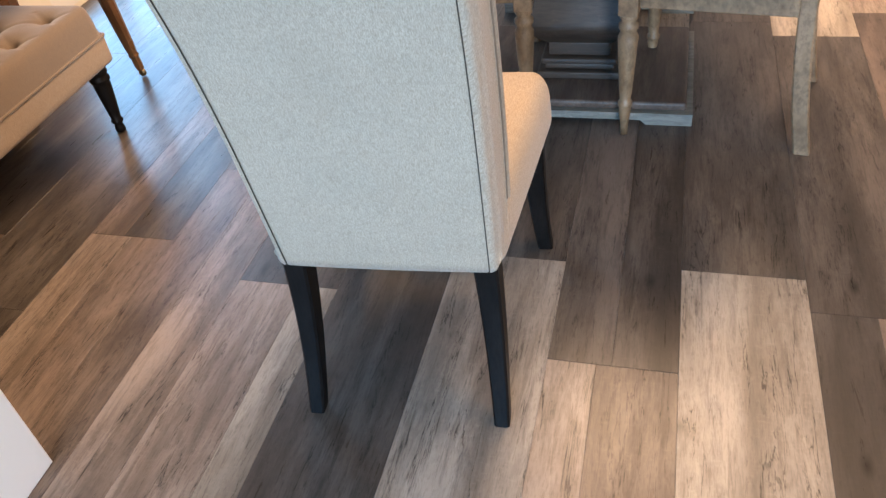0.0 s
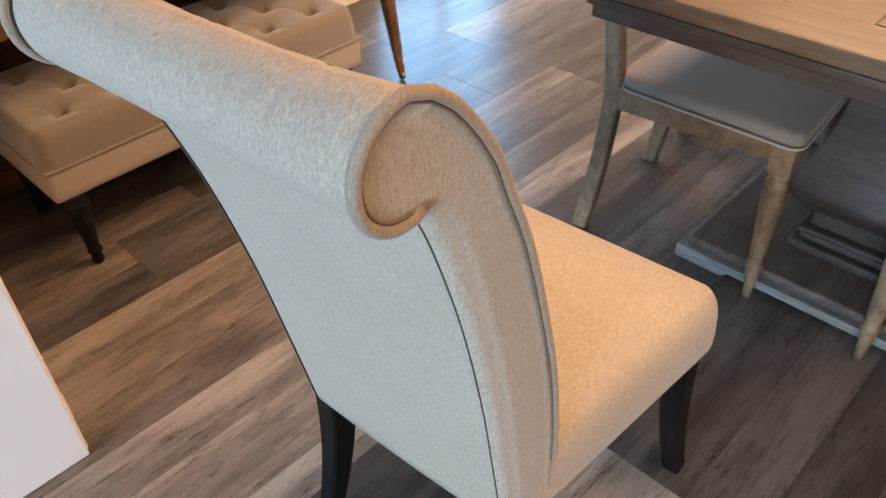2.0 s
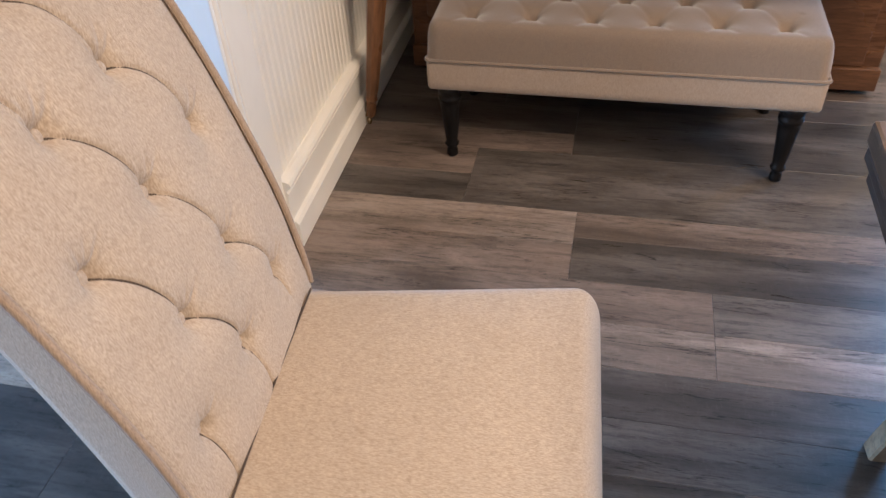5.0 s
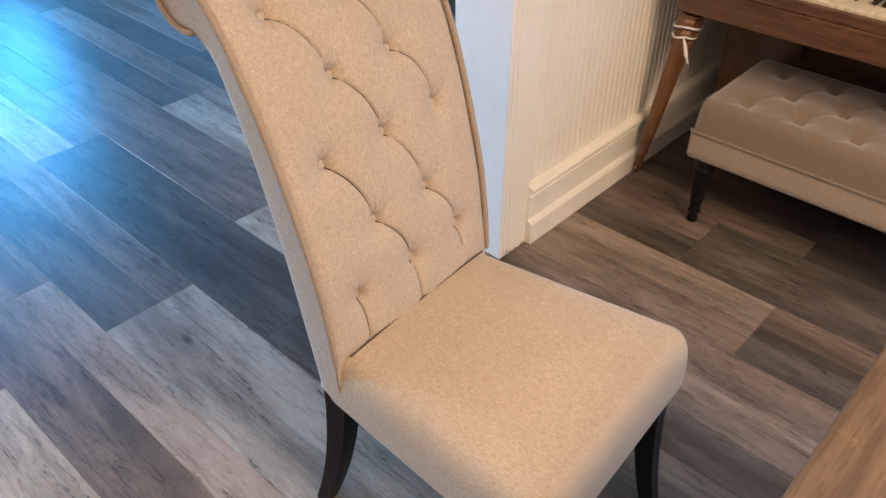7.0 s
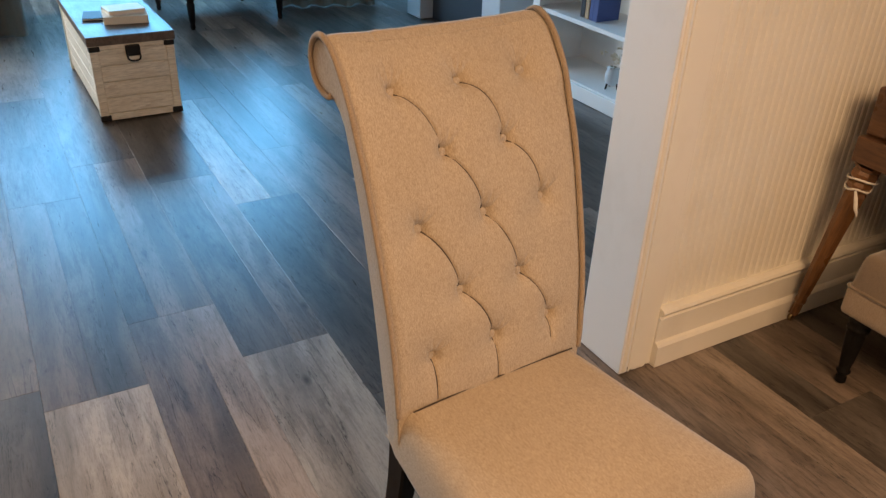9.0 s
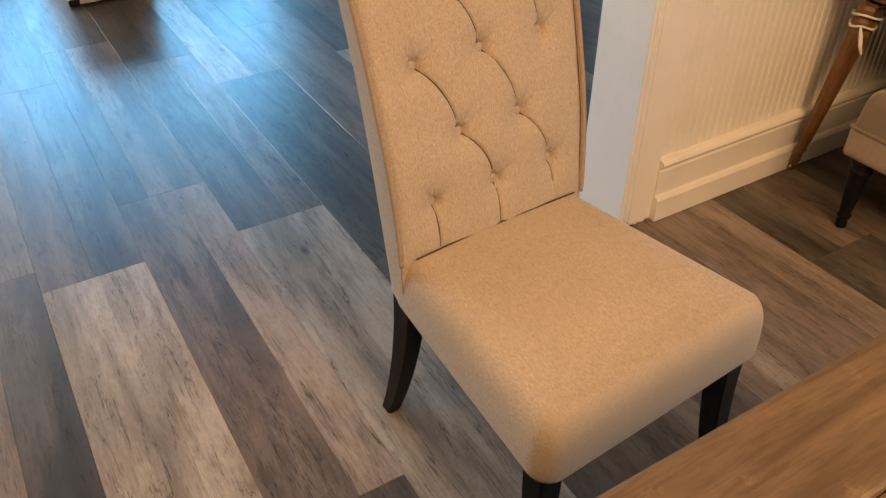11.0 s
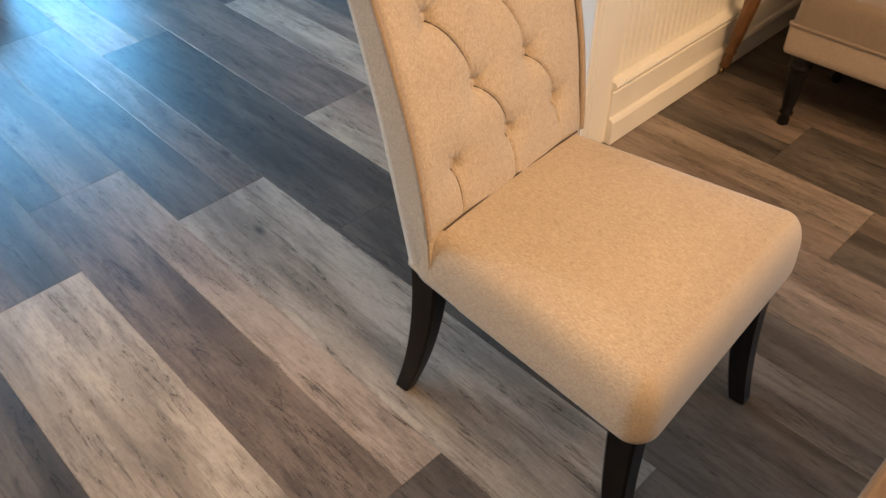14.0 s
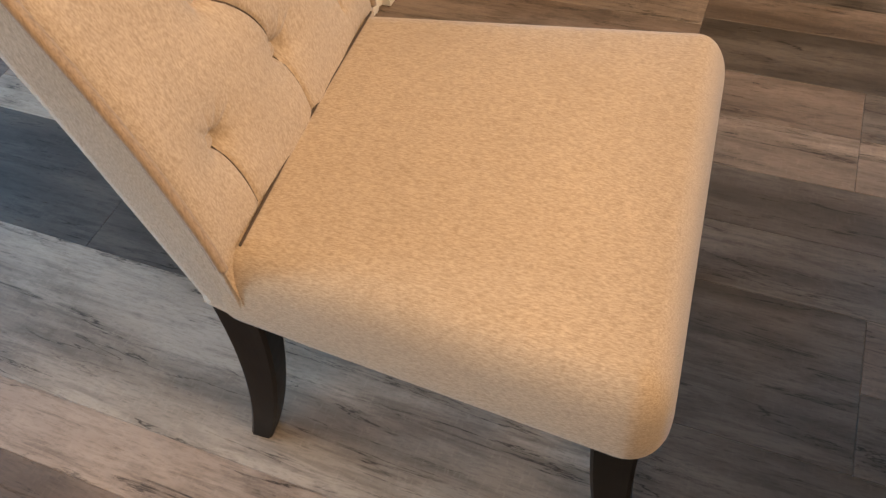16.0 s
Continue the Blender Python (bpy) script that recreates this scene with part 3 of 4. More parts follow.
def upholstered_chair():
    c = thing("upholstered_chair", "beige linen dining chair with button-tufted rolled back and black legs", "chair", pose(-0.022, 0, 0, 0, 0, 4))
    part("backrest", back_face(), LINEN, c, "diamond button-tufted beige linen", smooth=True)
    part("rear_panel", rear_face(), LINEN, c, "smooth flat linen back panel", smooth=True)
    for s in (-1, 1):
        part("side_panel", side_face(s), LINEN_SIDE, c, smooth=True)
        edge = []
        for i, p in enumerate(FACE):
            f = max(0.0, (i - len(FRONT)) / (len(FACE) - 1 - len(FRONT)))
            w = front_width(p.z) + (rear_width(p.z) + 0.004 - front_width(p.z)) * f
            if p.z > 0.452:
                edge.append(p + Vector((s * (w + 0.0005), 0, 0)))
        part("piping", tube(edge, 0.0052, 8), PIPING, c, smooth=True)
        groove = []
        for p, q in zip(edge, edge[1:]):
            d = (q - p).normalized()
            groove.append(p + 0.0062 * Vector((0, -d.z, d.y)) + Vector((s * 0.0006, 0, 0)))
        # a darker thin tube draws the crease shade along the piping
        part("seam_and_crease_shade", tube(groove, 0.0013, 6), CREASE_SHADE, c, "dark line drawn as crease shade beside the piping")
        hem = [p + Vector((s * (rear_width(p.z) - WRAP), 0.0, 0)) for p in REAR[1:]]
        part("seam_and_crease_shade", tube(hem, 0.0011, 6), SEAM_AND_SHADE, c)
    outline = rounded([(-0.193, -0.226), (0.193, -0.226), (0.247, 0.254), (-0.244, 0.254)], 0.042, 9)
    pad = cushion(outline, 0.334, 0.459, 0.033, 0.014, seg=10, tall=0.062, swell=0.002)
    for v in pad.verts:
        if v.co.y < -0.14:
            v.co.z = max(v.co.z, 0.3475)
    part("seat", pad, LINEN_SEAT, c, "plain padded linen seat", smooth=True)
    # dark tube that draws the shade where seat and back meet
    join = [(x, -0.1575, 0.4612 + 0.0048 * (1 - (abs(x) / 0.19) ** 2.2)) for x in [-0.178 + 0.356 * k / 24 for k in range(25)]]
    part("seam_and_crease_shade", tube(join, 0.0016, 6), SEAM_AND_SHADE, c)
    # thin dark tubes that draw the shade in the creases between buttons
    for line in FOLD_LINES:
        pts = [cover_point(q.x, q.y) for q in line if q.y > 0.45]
        part("fold_shade", tube(pts, 0.0014, 6), SEAM_AND_SHADE, c)
    for x, z in TUFTS:
        at = cover_point(x, z)
        bm = bmesh.new()
        bmesh.ops.create_uvsphere(bm, u_segments=14, v_segments=8, radius=0.0105)
        for v in bm.verts:
            v.co = Vector((x + v.co.x, at.y + 0.0045 + v.co.y * 0.5, at.z + v.co.z))
        part("button", bm, LINEN, c, smooth=True)
    for s in (-1, 1):
        zs = [k / 14 for k in range(15)]
        back = [(s * (0.166 + 0.015 * (1 - t)), -0.199 - 0.066 * (1 - t) ** 2.0, 0.36 * t + 0.001) for t in zs]
        part("leg", square_leg(back, [(0.0145 + 0.0065 * t, 0.016 + 0.0125 * t) for t in zs]), EBONY, c, "black stained tapered sabre leg")
        fore = [(s * (0.206 + 0.018 * (1 - t) ** 2), 0.212 + 0.032 * (1 - t) ** 2, 0.342 * t + 0.001) for t in zs]
        part("leg", square_leg(fore, [(0.0165 + 0.0065 * t, 0.0165 + 0.0065 * t) for t in zs]), EBONY, c, "black stained tapered leg")
    return c


upholstered_chair()


# ---- dining table and its side chairs ----
def dining_table():
    t = thing("dining_table", "rustic dining table, brown plank top on a grey trestle pedestal", "table")
    x0, x1, y0, y1 = -0.272, 0.642, 0.508, 2.25
    part("board_end", boxed(x0, x1, y0, y0 + 0.115, 0.716, 0.747, bevel=0.005), OAK, t, "worn breadboard end of the top")
    for i in range(6):
        w = (x1 - x0) / 6
        part("board", boxed(x0 + i * w + 0.0006, x0 + (i + 1) * w - 0.0006, y0 + 0.1165, y1, 0.716, 0.747 - 0.0008 * (i % 3), bevel=0.003), OAK, t)
    for a in ((x0 + 0.012, x1 - 0.012, y0 + 0.010, y0 + 0.034), (x0 + 0.012, x1 - 0.012, y1 - 0.034, y1 - 0.010), (x0 + 0.012, x0 + 0.036, y0 + 0.034, y1 - 0.034), (x1 - 0.036, x1 - 0.012, y0 + 0.034, y1 - 0.034)):
        part("apron", boxed(*a, 0.672, 0.716, bevel=0.003), GREYWASH, t)
    part("moulding", boxed(x0 + 0.004, x1 - 0.004, y0 + 0.002, y0 + 0.012, 0.697, 0.7155, bevel=0.004), GREYWASH, t)
    for cy in (1.045, 1.75):
        cx = 0.182
        bm = bmesh.new()
        prof = [(-0.322, 0), (-0.20, 0), (-0.185, 0.014), (0.185, 0.014), (0.20, 0), (0.322, 0), (0.322, 0.036), (-0.322, 0.036)]
        skin(bm, [[(cx + px, y, pz + 0.001) for px, pz in prof] for y in (cy - 0.25, cy + 0.25)])
        part("foot_plate", bm, SAGE, t, "grey-green painted foot plate")
        part("foot_top", boxed(cx - 0.305, cx + 0.305, cy - 0.235, cy + 0.235, 0.037, 0.062, bevel=0.008, seg=3), LID, t, "dark brown top of the foot")
        for h, a, b in ((0.118, 0.062, 0.085), (0.1, 0.085, 0.104), (0.108, 0.104, 0.122), (0.088, 0.122, 0.165)):
            part("plinth_step", boxed(cx - h, cx + h, cy - h, cy + h, a, b, bevel=0.006, seg=3), GREYWASH, t)
        rows = curve([(0.095, 0, 0.165), (0.128, 0, 0.20), (0.143, 0, 0.235), (0.118, 0, 0.31), (0.094, 0, 0.42), (0.092, 0, 0.52), (0.115, 0, 0.61), (0.15, 0, 0.671)], 6)
        rings = []
        for p in rows:
            h, c = p.x, 0.006
            rings.append([(cx + sx, cy + sy, p.z) for sx, sy in ((-h + c, -h), (h - c, -h), (h, -h + c), (h, h - c), (h - c, h), (-h + c, h), (-h, h - c), (-h, -h + c))])
        part("column", skin(bmesh.new(), rings), GREYWASH, t, "vase-shaped square pedestal column")
    return t


dining_table()


def side_chair(m):
    """Local +y is the front."""
    c = thing("side_chair", "weathered oak side chair with turned legs and pale padded seat", "chair", m, "side chairs at the table")
    prof = [(0.010, 0.0), (0.011, 0.03), (0.016, 0.075), (0.014, 0.082), (0.019, 0.088), (0.019, 0.098), (0.014, 0.104), (0.017, 0.13), (0.024, 0.25), (0.026, 0.285), (0.019, 0.300), (0.025, 0.308), (0.025, 0.318), (0.017, 0.326), (0.023, 0.335), (0.023, 0.345)]
    for s in (-1, 1):
        leg = part("front_leg", turned([(r, z + 0.001) for r, z in prof]), HONEY, c, "turned front leg", smooth=True)
        leg.location = (s * 0.198, 0.198, 0)
        block = part("leg_block", boxed(s * 0.198 - 0.024, s * 0.198 + 0.024, 0.174, 0.222, 0.3465, 0.418, bevel=0.003), HONEY, c)
        path = curve([(s * 0.19, -0.252, 0.001), (s * 0.186, -0.225, 0.15), (s * 0.182, -0.205, 0.33), (s * 0.182, -0.205, 0.46), (s * 0.186, -0.235, 0.70), (s * 0.19, -0.285, 0.96)], 5)
        part("back_leg", square_leg([tuple(p) for p in path], [(0.016, 0.020)] * len(path), 0.004), HONEY, c, "sabre-curved rear leg and back post")
        part("rail", boxed(s * 0.19 - 0.011, s * 0.19 + 0.011, -0.185, 0.1735, 0.362, 0.416, bevel=0.003), HONEY, c)
    part("rail", boxed(-0.1735, 0.1735, 0.187, 0.211, 0.362, 0.416, bevel=0.003), HONEY, c)
    part("rail", boxed(-0.165, 0.165, -0.216, -0.194, 0.362, 0.416, bevel=0.003), HONEY, c)
    part("top_rail", boxed(-0.172, 0.172, -0.285, -0.262, 0.85, 0.95, bevel=0.006), HONEY, c)
    part("cross_rail", boxed(-0.168, 0.168, -0.238, -0.218, 0.60, 0.65, bevel=0.004), HONEY, c)
    outline = rounded([(-0.205, -0.18), (0.205, -0.18), (0.235, 0.232), (-0.235, 0.232)], 0.03, 5)
    part("seat", cushion(outline, 0.4165, 0.452, 0.016, 0.016), PALE_CLOTH, c, "pale grey padded seat", smooth=True)
    rim = [(q.x * 1.004, q.y * 1.004, 0.4192) for q in outline]
    part("piping", tube(rim + rim[:1], 0.0032, 6), TRIM_CLOTH, c, "pale welt round the seat", smooth=True)
    return c


first = side_chair(pose(0.55, 0.918, 0, 0, 0, 82))
copy_thing(first, pose(-0.155, 0.955, 0, 0, 0, -85))
copy_thing(first, pose(-0.17, 1.50, 0, 0, 0, -90))


# ---- the tufted bench and the piano ----
def tufted_bench():
    b = thing("piano_bench", "brown velvet button-tufted bench on black turned legs", "bench")
    x0, x1, y0, y1 = -1.565, -1.163, -0.236, 0.703
    frame_line = rounded([(x0, y0), (x1, y0), (x1, y1), (x0, y1)], 0.012, 3)
    part("base_band", cushion(frame_line, 0.214, 0.296, 0.006, 0.0), BAND, b, "plain upholstered band", smooth=True)
    tufts = [(x0 + 0.085 + 0.115 * r, y0 + 0.105 + 0.146 * k + (0.073 if r % 2 else 0)) for r in range(3) for k in range(6 if r % 2 == 0 else 5)]
    rows = []
    nx, ny = 84, 190
    for i in range(nx + 1):
        row = []
        for j in range(ny + 1):
            u, v = -1 + 2 * i / nx, -1 + 2 * j / ny
            ex, ey = max(0, abs(u) - 0.80) / 0.20, max(0, abs(v) - 0.915) / 0.085
            e = min(1.0, math.hypot(ex, ey))
            z = 0.300 + 0.096 * max(0.0, 1 - e ** 3) ** 0.45
            grow = 1 + 0.02 * math.sin(math.pi * min(1, (1 - e)))
            x = (x0 + x1) / 2 + u * (x1 - x0) / 2 * grow
            y = (y0 + y1) / 2 + v * (y1 - y0) / 2 * (1 + 0.4 * (grow - 1))
            for bx, by in tufts:
                r2 = (x - bx) ** 2 + (y - by) ** 2
                if r2 < 0.02:
                    z -= 0.020 * math.exp(-r2 / 0.00022) + 0.013 * math.exp(-r2 / 0.0015)
                for sx, sy in ((1, 1), (1, -1), (-1, 1), (-1, -1)):
                    dx, dy = x - bx, y - by
                    n = math.hypot(0.115, 0.073)
                    du = (dx * sx * 0.115 + dy * sy * 0.073) / n
                    dv = (-dx * sx * 0.073 + dy * sy * 0.115) / n
                    if 0 < du < 0.068 and abs(dv) < 0.03:
                        z -= 0.0042 * math.exp(-(dv / 0.007) ** 2) * (1 - 0.6 * du / 0.068)
            row.append((x, y, z))
        rows.append(row)
    part("cushion", skin(bmesh.new(), rows, caps=False, closed=False), VELVET, b, "deep button-tufted velvet pad", smooth=True)
    loop = [(q.x, q.y, 0.299) for q in frame_line]
    part("piping", tube(loop + loop[:1], 0.0045, 8), VELVET, b, smooth=True)
    for bx, by in tufts:
        bm = bmesh.new()
        bmesh.ops.create_uvsphere(bm, u_segments=10, v_segments=6, radius=0.010)
        for v in bm.verts:
            v.co = Vector((bx + v.co.x, by + v.co.y, 0.362 + v.co.z * 0.5))
        part("button", bm, VELVET, b, smooth=True)
    prof = [(0.010, 0.0), (0.013, 0.004), (0.012, 0.02), (0.009, 0.028), (0.015, 0.034), (0.016, 0.040), (0.012, 0.046), (0.015, 0.07), (0.022, 0.16), (0.021, 0.172), (0.025, 0.176), (0.025, 0.186), (0.020, 0.190), (0.025, 0.2), (0.025, 0.216)]
    for lx in (x0 + 0.045, x1 - 0.035):
        for ly in (y0 + 0.05, y1 - 0.055):
            leg = part("leg", turned([(r * 1.2, z + 0.001) for r, z in prof]), EBONY, b, "black turned tapered leg", smooth=True)
            leg.location = (lx, ly, 0)
    return b


tufted_bench()


def piano():
    p = thing("upright_piano", "walnut console piano with open keyboard and tapered front legs", "piano")
    y0, y1 = -0.398, 0.955
    part("case", boxed(-1.945, -1.66, y0, y1, 0.02, 1.0, bevel=0.006), WALNUT, p, "walnut piano case")
    part("lid", boxed(-1.945, -1.63, y0 - 0.008, y1 + 0.012, 1.001, 1.022, bevel=0.006), WALNUT, p)
    part("lower_panel", boxed(-1.659, -1.648, y0 + 0.05, y1 - 0.05, 0.09, 0.56, bevel=0.003), WALNUT, p)
    part("toe_rail", boxed(-1.659, -1.635, y0, y1, 0.02, 0.088, bevel=0.003), WALNUT, p)
    part("keybed", boxed(-1.659, -1.275, y0, y1, 0.568, 0.640, bevel=0.004), WALNUT, p)
    part("key_slip", boxed(-1.300, -1.280, y0 + 0.075, y1 - 0.075, 0.6405, 0.668, bevel=0.003), WALNUT, p)
    for a, b in ((y0 + 0.002, y0 + 0.073), (y1 - 0.073, y1 - 0.002)):
        part("cheek_block", boxed(-1.50, -1.300, a, b, 0.6405, 0.770, bevel=0.006), WALNUT, p)
        part("arm", boxed(-1.659, -1.5005, a, b, 0.6405, 0.80, bevel=0.006), WALNUT, p)
    part("fallboard", boxed(-1.56, -1.47, y0 + 0.075, y1 - 0.075, 0.69, 0.80, bevel=0.006), WALNUT, p)
    n = 52
    w = (y1 - y0 - 0.15) / n
    for i in range(n):
        a = y0 + 0.075 + i * w
        part("white_key", boxed(-1.455, -1.303, a + 0.0005, a + w - 0.0005, 0.655, 0.676, bevel=0.0015, seg=1), IVORY, p)
        if i % 7 in (0, 2, 3, 5, 6) and i < n - 1:
            part("black_key", boxed(-1.455, -1.358, a + w - 0.006, a + w + 0.006, 0.677, 0.688, bevel=0.002, seg=1), JET, p)
    prof = [(0.011, 0.030), (0.013, 0.045), (0.012, 0.075), (0.016, 0.085), (0.013, 0.095), (0.016, 0.12), (0.026, 0.475), (0.022, 0.487), (0.029, 0.497), (0.030, 0.510), (0.023, 0.520), (0.031, 0.530), (0.031, 0.545), (0.026, 0.555), (0.033, 0.560), (0.033, 0.567)]
    for ly, lean in ((-0.455, -9.0), (0.99, 7.5)):
        leg = part("leg", turned([(r * 1.14, z) for r, z in prof], 8), WALNUT_LEG, p, "splayed tapered faceted walnut leg")
        leg.matrix_basis = pose(-1.318, ly, 0, lean)
        wheel = part("caster", turned([(0.004, -0.006), (0.012, -0.005), (0.0135, 0), (0.012, 0.005), (0.004, 0.006)], 16), BRASS, p, "small dull brass caster", smooth=True)
        wheel.matrix_basis = pose(-1.318, ly, 0.0145, 90)
        part("caster_fork", boxed(-1.326, -1.310, ly - 0.011, ly + 0.011, 0.0285, 0.034, bevel=0.001), BRASS, p)
    return p


piano()
ribbon = thing("ribbon", "white ribbon tied round the piano leg", "ribbon")
loop = [(-1.318 + 0.033 * math.cos(a), -0.378 + 0.033 * math.sin(a), 0.490 + 0.004 * math.sin(3 * a)) for a in [k * math.pi / 12 for k in range(25)]]
part("loop", tube(loop, 0.003, 6), TIE, ribbon)
loop = [(-1.318 + 0.038 * math.cos(a), -0.373 + 0.038 * math.sin(a), 0.520 + 0.005 * math.sin(2 * a + 1)) for a in [k * math.pi / 12 for k in range(25)]]
part("loop", tube(loop, 0.0032, 6), TIE, ribbon)
part("tail", tube([(-1.287, -0.364, 0.490), (-1.276, -0.350, 0.474), (-1.275, -0.342, 0.450), (-1.282, -0.336, 0.428)], 0.006, 6, lambda t: 0.5 + 0.5 * math.sin(math.pi * t)), TIE, ribbon)


# ---- the living room beyond the opening ----
def trunk():
    t = thing("storage_trunk", "whitewashed plank trunk with dark wood lid and black corners", "trunk", pose(0.110, -3.013, 0, 0, 0, 1))
    w, d, h = 0.184, 0.92, 0.355
    part("body", boxed(-w + 0.012, w - 0.012, -d + 0.012, -0.012, 0.012, h), CRATE, t)
    for i in range(4):
        z = 0.04 + i * 0.074
        part("plank", boxed(-w + 0.036, w - 0.036, -0.0115, -0.004, z + 0.0015, z + 0.0725, bevel=0.002, seg=1), CRATE, t)
    for s in (-1, 1):
        part("stile", boxed(s * w - (0.036 if s > 0 else 0), s * w + (0.036 if s < 0 else 0), -0.036, 0.0, 0.006, h, bevel=0.003), CRATE, t)
        part("stile", boxed(s * w - (0.036 if s > 0 else 0), s * w + (0.036 if s < 0 else 0), -d, -d + 0.036, 0.006, h, bevel=0.003), CRATE, t)
        for i in range(4):
            z = 0.04 + i * 0.074
            xs = (w - 0.0115, w - 0.004) if s > 0 else (-w + 0.004, -w + 0.0115)
            part("plank", boxed(*xs, -d + 0.037, -0.037, z + 0.0015, z + 0.0725, bevel=0.002, seg=1), CRATE, t)
        for z0, z1 in ((0.0045, 0.034), (h - 0.026, h - 0.002)):
            part("corner_cap", boxed(s * w - (0.045 if s > 0 else 0.002), s * w + (0.045 if s < 0 else 0.002), -0.04, 0.003, z0, z1, bevel=0.004), IRON, t)
    part("rail", boxed(-w + 0.037, w - 0.037, -0.0118, -0.001, 0.008, 0.0385, bevel=0.002), CRATE, t)
    part("rail", boxed(-w + 0.037, w - 0.037, -0.0118, -0.001, h - 0.018, h - 0.0005, bevel=0.002), CRATE, t)
    part("lid", boxed(-w - 0.008, w + 0.008, -d - 0.008, 0.008, h + 0.001, h + 0.042, bevel=0.004), LID, t, "dark stained plank lid")
    plate = part("handle_plate", boxed(-0.032, 0.032, -0.0035, 0.003, 0.298, 0.349, bevel=0.006), IRON, t)
    part("handle", tube(curve([(-0.026, 0.005, 0.316), (-0.026, 0.018, 0.291), (-0.012, 0.02, 0.281), (0.012, 0.02, 0.281), (0.026, 0.018, 0.291), (0.026, 0.005, 0.316)], 5), 0.004), IRON, plate)
    return t


trunk()


def book(name, label, m, l, w, h, cover, kind="book"):
    b = thing(name, label, kind, m)
    part("page_block", boxed(-l / 2 + 0.003, l / 2 - 0.004, -w / 2 + 0.004, w / 2 - 0.004, 0.003, h - 0.003), PAPER, b)
    part("cover", boxed(-l / 2, l / 2, -w / 2, w / 2, 0, 0.0028, bevel=0.001, seg=1), cover, b)
    part("cover", boxed(-l / 2, l / 2, -w / 2, w / 2, h - 0.0028, h, bevel=0.001, seg=1), cover, b)
    part("spine", boxed(-l / 2 - 0.001, -l / 2 + 0.0025, -w / 2, w / 2, 0.003, h - 0.003), cover, b)
    return b


book("book", "thick cream book lying on the trunk lid", pose(0.085, -3.26, 0.399, 0, 0, 84), 0.16, 0.2, 0.035, PAPER)
book("book", "white book lying on another book", pose(0.085, -3.28, 0.435, 0, 0, 96), 0.13, 0.17, 0.02, TIE)
book("book", "black book lying near the lid corner", pose(0.21, -3.36, 0.399, 0, 0, 80), 0.15, 0.1, 0.012, BOOKS[2])


def armchair(m, label):
    a = thing("armchair", label, "armchair", m, "armchairs by the window")
    part("seat", cushion(rounded([(-0.33, -0.34), (0.33, -0.34), (0.33, 0.33), (-0.33, 0.33)], 0.05, 5), 0.235, 0.43, 0.04, 0.03), PALE_CLOTH, a, smooth=True)
    part("backrest", cushion(rounded([(-0.34, -0.42), (0.34, -0.42), (0.34, -0.26), (-0.34, -0.26)], 0.05, 5), 0.30, 0.86, 0.06, 0.02), PALE_CLOTH, a, smooth=True)
    for s in (-1, 1):
        part("arm", cushion(rounded([(s * 0.37 - 0.06, -0.36), (s * 0.37 + 0.06, -0.36), (s * 0.37 + 0.06, 0.31), (s * 0.37 - 0.06, 0.31)], 0.04, 5), 0.25, 0.6, 0.05, 0.01), PALE_CLOTH, a, smooth=True)
        for y in (-0.32, 0.29):
            leg = part("leg", turned([(0.012, 0.001), (0.017, 0.02), (0.013, 0.035), (0.02, 0.06), (0.026, 0.16), (0.02, 0.175), (0.028, 0.19), (0.028, 0.24)], 14), EBONY, a, "dark turned leg", smooth=True)
            leg.location = (s * 0.31, y, 0)
    return a


seat_by_window = armchair(pose(-0.76, -4.83, 0, 0, 0, 8), "pale upholstered armchair on dark turned legs")
copy_thing(seat_by_window, pose(0.86, -5.05, 0, 0, 0, -14))


def throw(m):
    """A white cloth that hangs to the floor in loose folds."""
    rows = []
    for i in range(9):
        z = 0.42 - 0.419 * i / 8
        rows.append([(-0.35 + 0.7 * j / 48, 0.012 * i / 8 * 4 * math.sin(j * 0.55 + 0.4 * math.sin(j * 0.21)) + 0.02 * i / 8, max(0.002, z + 0.006 * math.sin(j * 0.8))) for j in range(49)])
    bm = skin(bmesh.new(), rows, caps=False, closed=False)
    bmesh.ops.solidify(bm, geom=bm.faces[:], thickness=0.004)
    t = tagged(part("throw", bm, PALE_CLOTH, None, smooth=True), "white cloth hanging in folds to the floor", "cloth")
    t.matrix_world = m
    return t


throw(pose(-1.55, -4.82, 0.004, 0, 0, -14))
throw(pose(0.80, -4.68, 0.004, 0, 0, 8))


def bookcase():
    b = thing("bookcase", "white built-in bookcase with open shelves and a plinth", "bookcase")
    x0, x1, y0, y1 = -2.327, -1.97, -2.85, -2.03
    part("side", boxed(x0, x1 - 0.021, y1 - 0.022, y1, 0.002, 2.1), WHITE, b)
    part("side", boxed(x0, x1 - 0.021, y0, y0 + 0.022, 0.002, 2.1), WHITE, b)
    part("stile", boxed(x1 - 0.02, x1, y1 - 0.062, y1, 0.002, 2.1, bevel=0.002), WHITE, b)
    part("stile", boxed(x1 - 0.02, x1, y0, y0 + 0.062, 0.002, 2.1, bevel=0.002), WHITE, b)
    part("plinth", boxed(x1 - 0.019, x1 - 0.001, y0 + 0.0625, y1 - 0.0625, 0.002, 0.078, bevel=0.002), WHITE, b)
    part("back_board", boxed(x0, x0 + 0.008, y0 + 0.0225, y1 - 0.0225, 0.01, 2.09), WHITE, b)
    for z in (0.062, 0.375, 0.70, 1.12, 1.46, 2.07):
        part("shelf", boxed(x0 + 0.009, x1 - 0.022, y0 + 0.0225, y1 - 0.0225, z, z + 0.022, bevel=0.001), WHITE, b)
    return b


